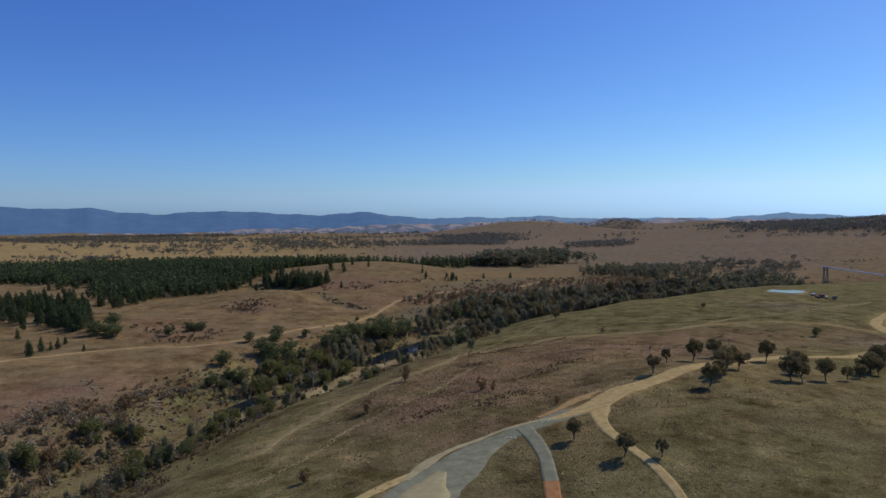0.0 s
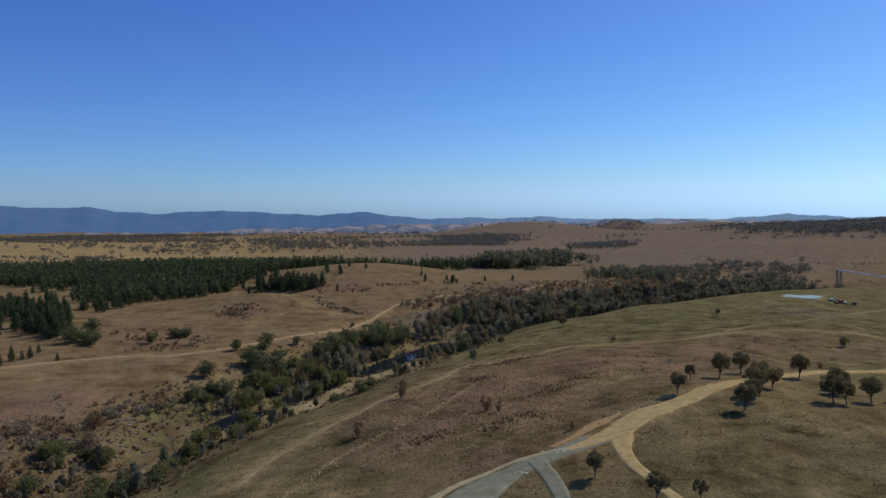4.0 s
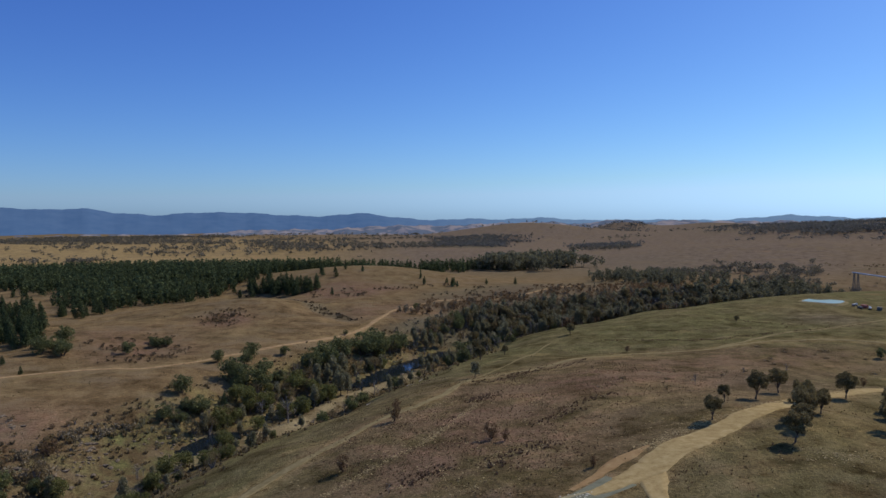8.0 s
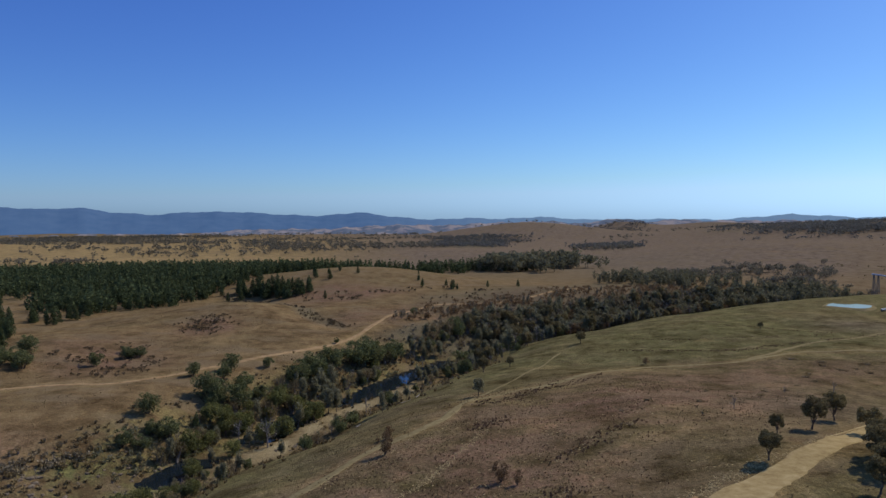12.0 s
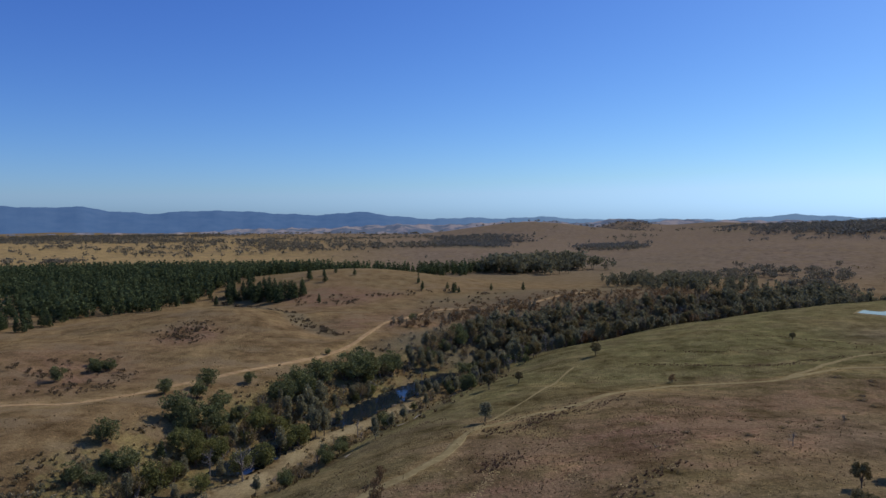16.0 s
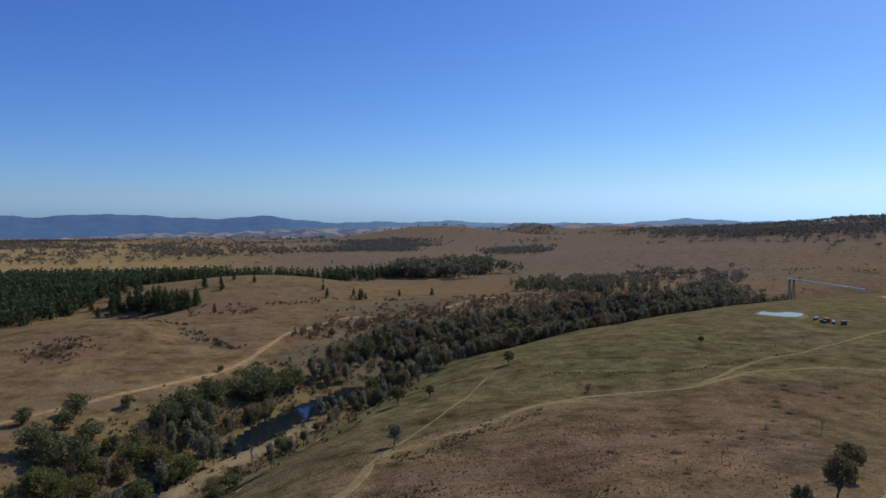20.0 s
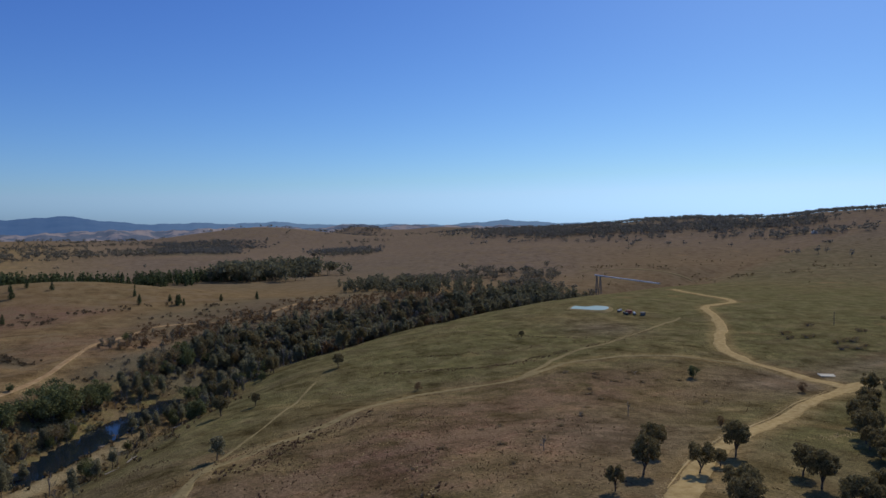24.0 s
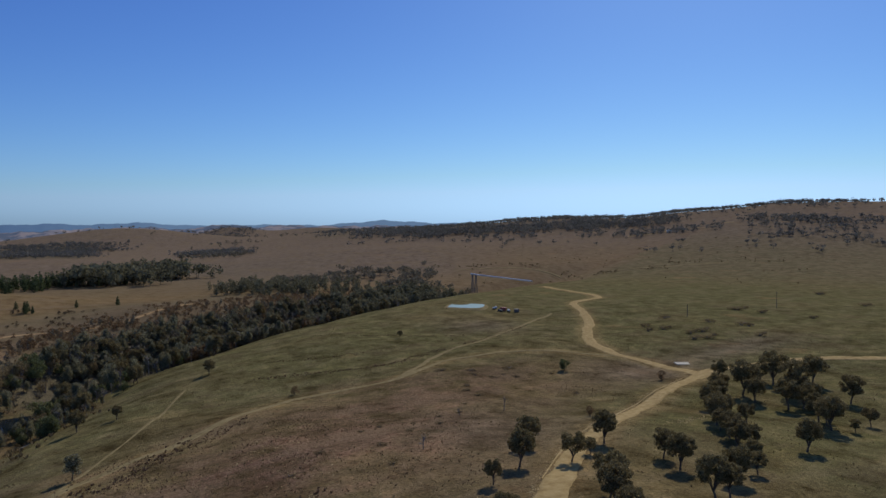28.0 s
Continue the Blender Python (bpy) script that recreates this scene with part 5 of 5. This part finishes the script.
pile = np.concatenate([wr.normal(size=(46, 2)) * (1.3, 0.6) + (39.5, 178.8), wr.normal(size=(30, 2)) * (0.9, 0.9) + (28.5, 170.0)])
copse("stone_pile", "heap of whitish broken stones beside the gravel", STONES, 1.0, pile, wr.uniform(0.25, 0.7, len(pile)), CREAM, "stones")


def truck(x, y, turn, cab_paint, label):
    root = new("flatbed_truck")
    root.matrix_basis = pose(x, y, lift(x, y), 0, 0, turn) @ Matrix.Diagonal((0.62, 0.62, 0.62, 1))
    bm_part("chassis", box(bmesh.new(), 6.4, 0.9, 0.3, (0, 0, 0.75)), STEEL, root)
    cab = bm_part("cab", box(bmesh.new(), 1.7, 2.1, 1.8, (2.3, 0, 1.75), 0.15), cab_paint, root)
    bm_part("windscreen", box(bmesh.new(), 0.05, 1.8, 0.75, (3.16, 0, 2.1), 0.0), GLASS, cab)
    bm_part("tray", box(bmesh.new(), 4.4, 2.3, 0.25, (-0.9, 0, 1.05)), TIMBER, root)
    bm_part("load", box(bmesh.new(), 3.6, 2.0, 1.0, (-0.9, 0, 1.68), 0.12), cab_paint, root)
    for wx in (2.2, -1.0, -2.2):
        for wy in (-0.95, 0.95):
            bm_part("wheel", drum(bmesh.new(), 0.45, 0.28, Matrix.Translation((wx, wy, 0.45)) @ Matrix.Rotation(radians(90), 4, "X")), RUBBER, root)
    return tagged(root, label, "truck", "vehicles in the yard")


truck(295, 468, 20, WHITE, "white flatbed truck parked near the pond")
truck(294, 461, 95, STEEL, "dark flatbed truck with a load parked on bare ground")
truck(299, 459, 60, WHITE, "white flatbed truck standing on bare ground")


def container(x, y, turn, paint, label, sx=6.0):
    root = new("storage_container")
    root.matrix_basis = pose(x, y, lift(x, y) + 0.05, 0, 0, turn)
    bm_part("body", box(bmesh.new(), sx, 2.3, 1.9, (0, 0, 1.0)), paint, root)
    for k in range(2):
        bm_part("door", box(bmesh.new(), 0.06, 1.05, 1.7, (sx / 2 + 0.03, -0.56 + 1.12 * k, 1.0), 0.01), paint, root)
    return tagged(root, label, "container", "vehicles in the yard")


container(298, 463, 110, REDPAINT, "red steel storage container on bare ground", 3.4)
container(303, 456, 150, STEEL, "small dark steel container on bare ground", 2.6)


def pond():
    corners = [(270, 485), (284, 471), (298, 484), (284, 496)]
    level = max(lift(x, y) for x, y in corners) - 0.10
    line = curve_through(corners + corners[:1], 1.5)[:-1]
    n = len(line)
    mid = line.mean(0)
    out = line + (line - mid) / np.linalg.norm(line - mid, axis=1)[:, None] * 3.5
    crest = line + (line - mid) / np.linalg.norm(line - mid, axis=1)[:, None] * 1.0
    v = [(*p, level - 0.1) for p in line] + [(*p, level + 0.06) for p in crest] + [(*p, lift(*p) - 0.3) for p in out]
    f = [(r * n + k, r * n + (k + 1) % n, (r + 1) * n + (k + 1) % n, (r + 1) * n + k) for r in range(2) for k in range(n)]
    tagged(new("pond_bank", mesh_of("pond_bank", v, f, DUST, True)), "low earth bank round the farm pond", "bank", "", "structure")
    v = [(*mid, level)] + [(*p, level) for p in line]
    f = [(0, 1 + k, 1 + (k + 1) % n) for k in range(n)]
    tagged(new("water", mesh_of("pond_water", v, f, water_stuff("milky_pond_water", (0.20, 0.33, 0.32), 0.5))), "pale turquoise farm pond", "pond", "", "structure")


pond()




def slab(x, y, turn):
    root = new("concrete_slab")
    root.matrix_basis = pose(x, y, lift(x, y), 0, 0, turn)
    bm_part("deck", box(bmesh.new(), 6.5, 4.5, 0.5, (0, 0, -0.07), 0.04), CREAM, root)
    bm_part("edge_strip", box(bmesh.new(), 6.5, 0.3, 0.06, (0, 2.0, 0.21), 0.01), CREAM, root)
    tagged(root, "pale concrete slab beside the road junction", "slab")


slab(257, 303, -35)


PIPE, pn, pl, pb = shade("galvanised_pipe", 0.35, 0.5)
pb.inputs["Metallic"].default_value = 1.0
pl.new(ramp(pn, pl, fuzz(pn, pl, 0.6, 4), [(0.3, (0.72, 0.71, 0.68)), (0.7, (0.88, 0.87, 0.84))]), pb.inputs["Base Color"])


def pipe_bridge(a, b, towers=3):
    a, b = Vector(a), Vector(b)
    root = new("pipe_bridge")
    root.matrix_basis = Matrix.Translation((a + b) / 2)
    c = (a + b) / 2
    part("pipe", mesh_of("pipe", *tube([a - c, b - c], (0.55, 0.55), 12), PIPE, True), root, "white pipe")
    for k in range(towers):
        p = a.lerp(b, (0.03, 0.09)[k])
        low = lift(p.x, p.y) - 0.3
        legs = [tube([(p.x - c.x + s * 1.1, p.y - c.y + q * 1.3, low - c.z), (p.x - c.x + 0.3 * s, p.y - c.y + 0.3 * q, p.z - c.z - 0.4)], (0.3, 0.24), 5) for s in (-1, 1) for q in (-1, 1)]
        for g in legs:
            part("leg", mesh_of("leg", *g, STEEL), root)
    tagged(root, "long white pipe carried on steel trestles over a gully", "pipeline")


pipe_bridge((414, 643, 7.8), (424, 570, 5.6), 2)


def pole(x, y, tall, label, arm=True):
    root = new("timber_pole")
    root.matrix_basis = pose(x, y, lift(x, y))
    part("shaft", mesh_of("shaft", *tube([(0, 0, -0.5), (0, 0, tall)], (0.19, 0.13), 8), TIMBER, True), root)
    if arm:
        bm_part("crossarm", box(bmesh.new(), 1.8, 0.12, 0.12, (0, 0, tall - 0.5), 0.01, 40), TIMBER, root)
    tagged(root, label, "pole", "poles on the field")


pole(373, 381, 7.5, "dark weathered timber pole in green pasture", False)
pole(453, 369, 10.5, "tall thin timber power pole on the far field")


def house(x, y, turn):
    root = new("farmhouse")
    root.matrix_basis = pose(x, y, lift(x, y), 0, 0, turn)
    bm_part("wall", box(bmesh.new(), 16, 9, 3.4, (0, 0, 1.5), 0.02), WHITE, root)
    v = [(-8.6, -5.2, 3.2), (8.6, -5.2, 3.2), (8.6, 5.2, 3.2), (-8.6, 5.2, 3.2), (-6, 0, 5.8), (6, 0, 5.8)]
    bm = bmesh.new()
    q = [bm.verts.new(p) for p in v]
    for f in ((0, 1, 5, 4), (2, 3, 4, 5), (1, 2, 5), (3, 0, 4), (3, 2, 1, 0)):
        bm.faces.new([q[k] for k in f])
    bm_part("roof", bm, ROOF, root, "pale zinc roof")
    for k in range(4):
        bm_part("window", box(bmesh.new(), 1.5, 0.1, 1.3, (-6 + 4 * k, -4.53, 1.7), 0.0), GLASS, root)
    tagged(root, "small white farmhouse with a pale roof on the hill", "house")


house(1190, 985, 40)
ribbon("track", [(1120, 1030), (1160, 1010), (1200, 1000), (1260, 985), (1330, 930)], 5.0, GRAVEL, "pale track on the far hillside", 0.4, 0.2, 21)


def log(x, y, turn, long):
    root = new("fallen_log")
    root.matrix_basis = pose(x, y, lift(x, y), 0, 0, turn)
    part("trunk", mesh_of("trunk", *tube([(0, 0, 0.1), (long * 0.5, 0.2, 0.25), (long, 0, 0.2)], (0.28, 0.22, 0.1), 7), DEAD, True), root)
    part("branch", mesh_of("branch", *tube([(long * 0.6, 0.1, 0.25), (long * 0.8, 1.2, 0.7)], (0.1, 0.04), 5), DEAD, True), root)
    tagged(root, "bleached fallen log on the river bank", "log", "fallen logs")


for x, y, w, q in [(8, 352, 35, 7), (14, 360, 60, 6), (-30, 372, 20, 9), (-8, 318, 50, 6), (30, 398, 40, 6), (-74, 226, 15, 5), (-66, 262, 70, 6)]:
    log(x, y, w, q)
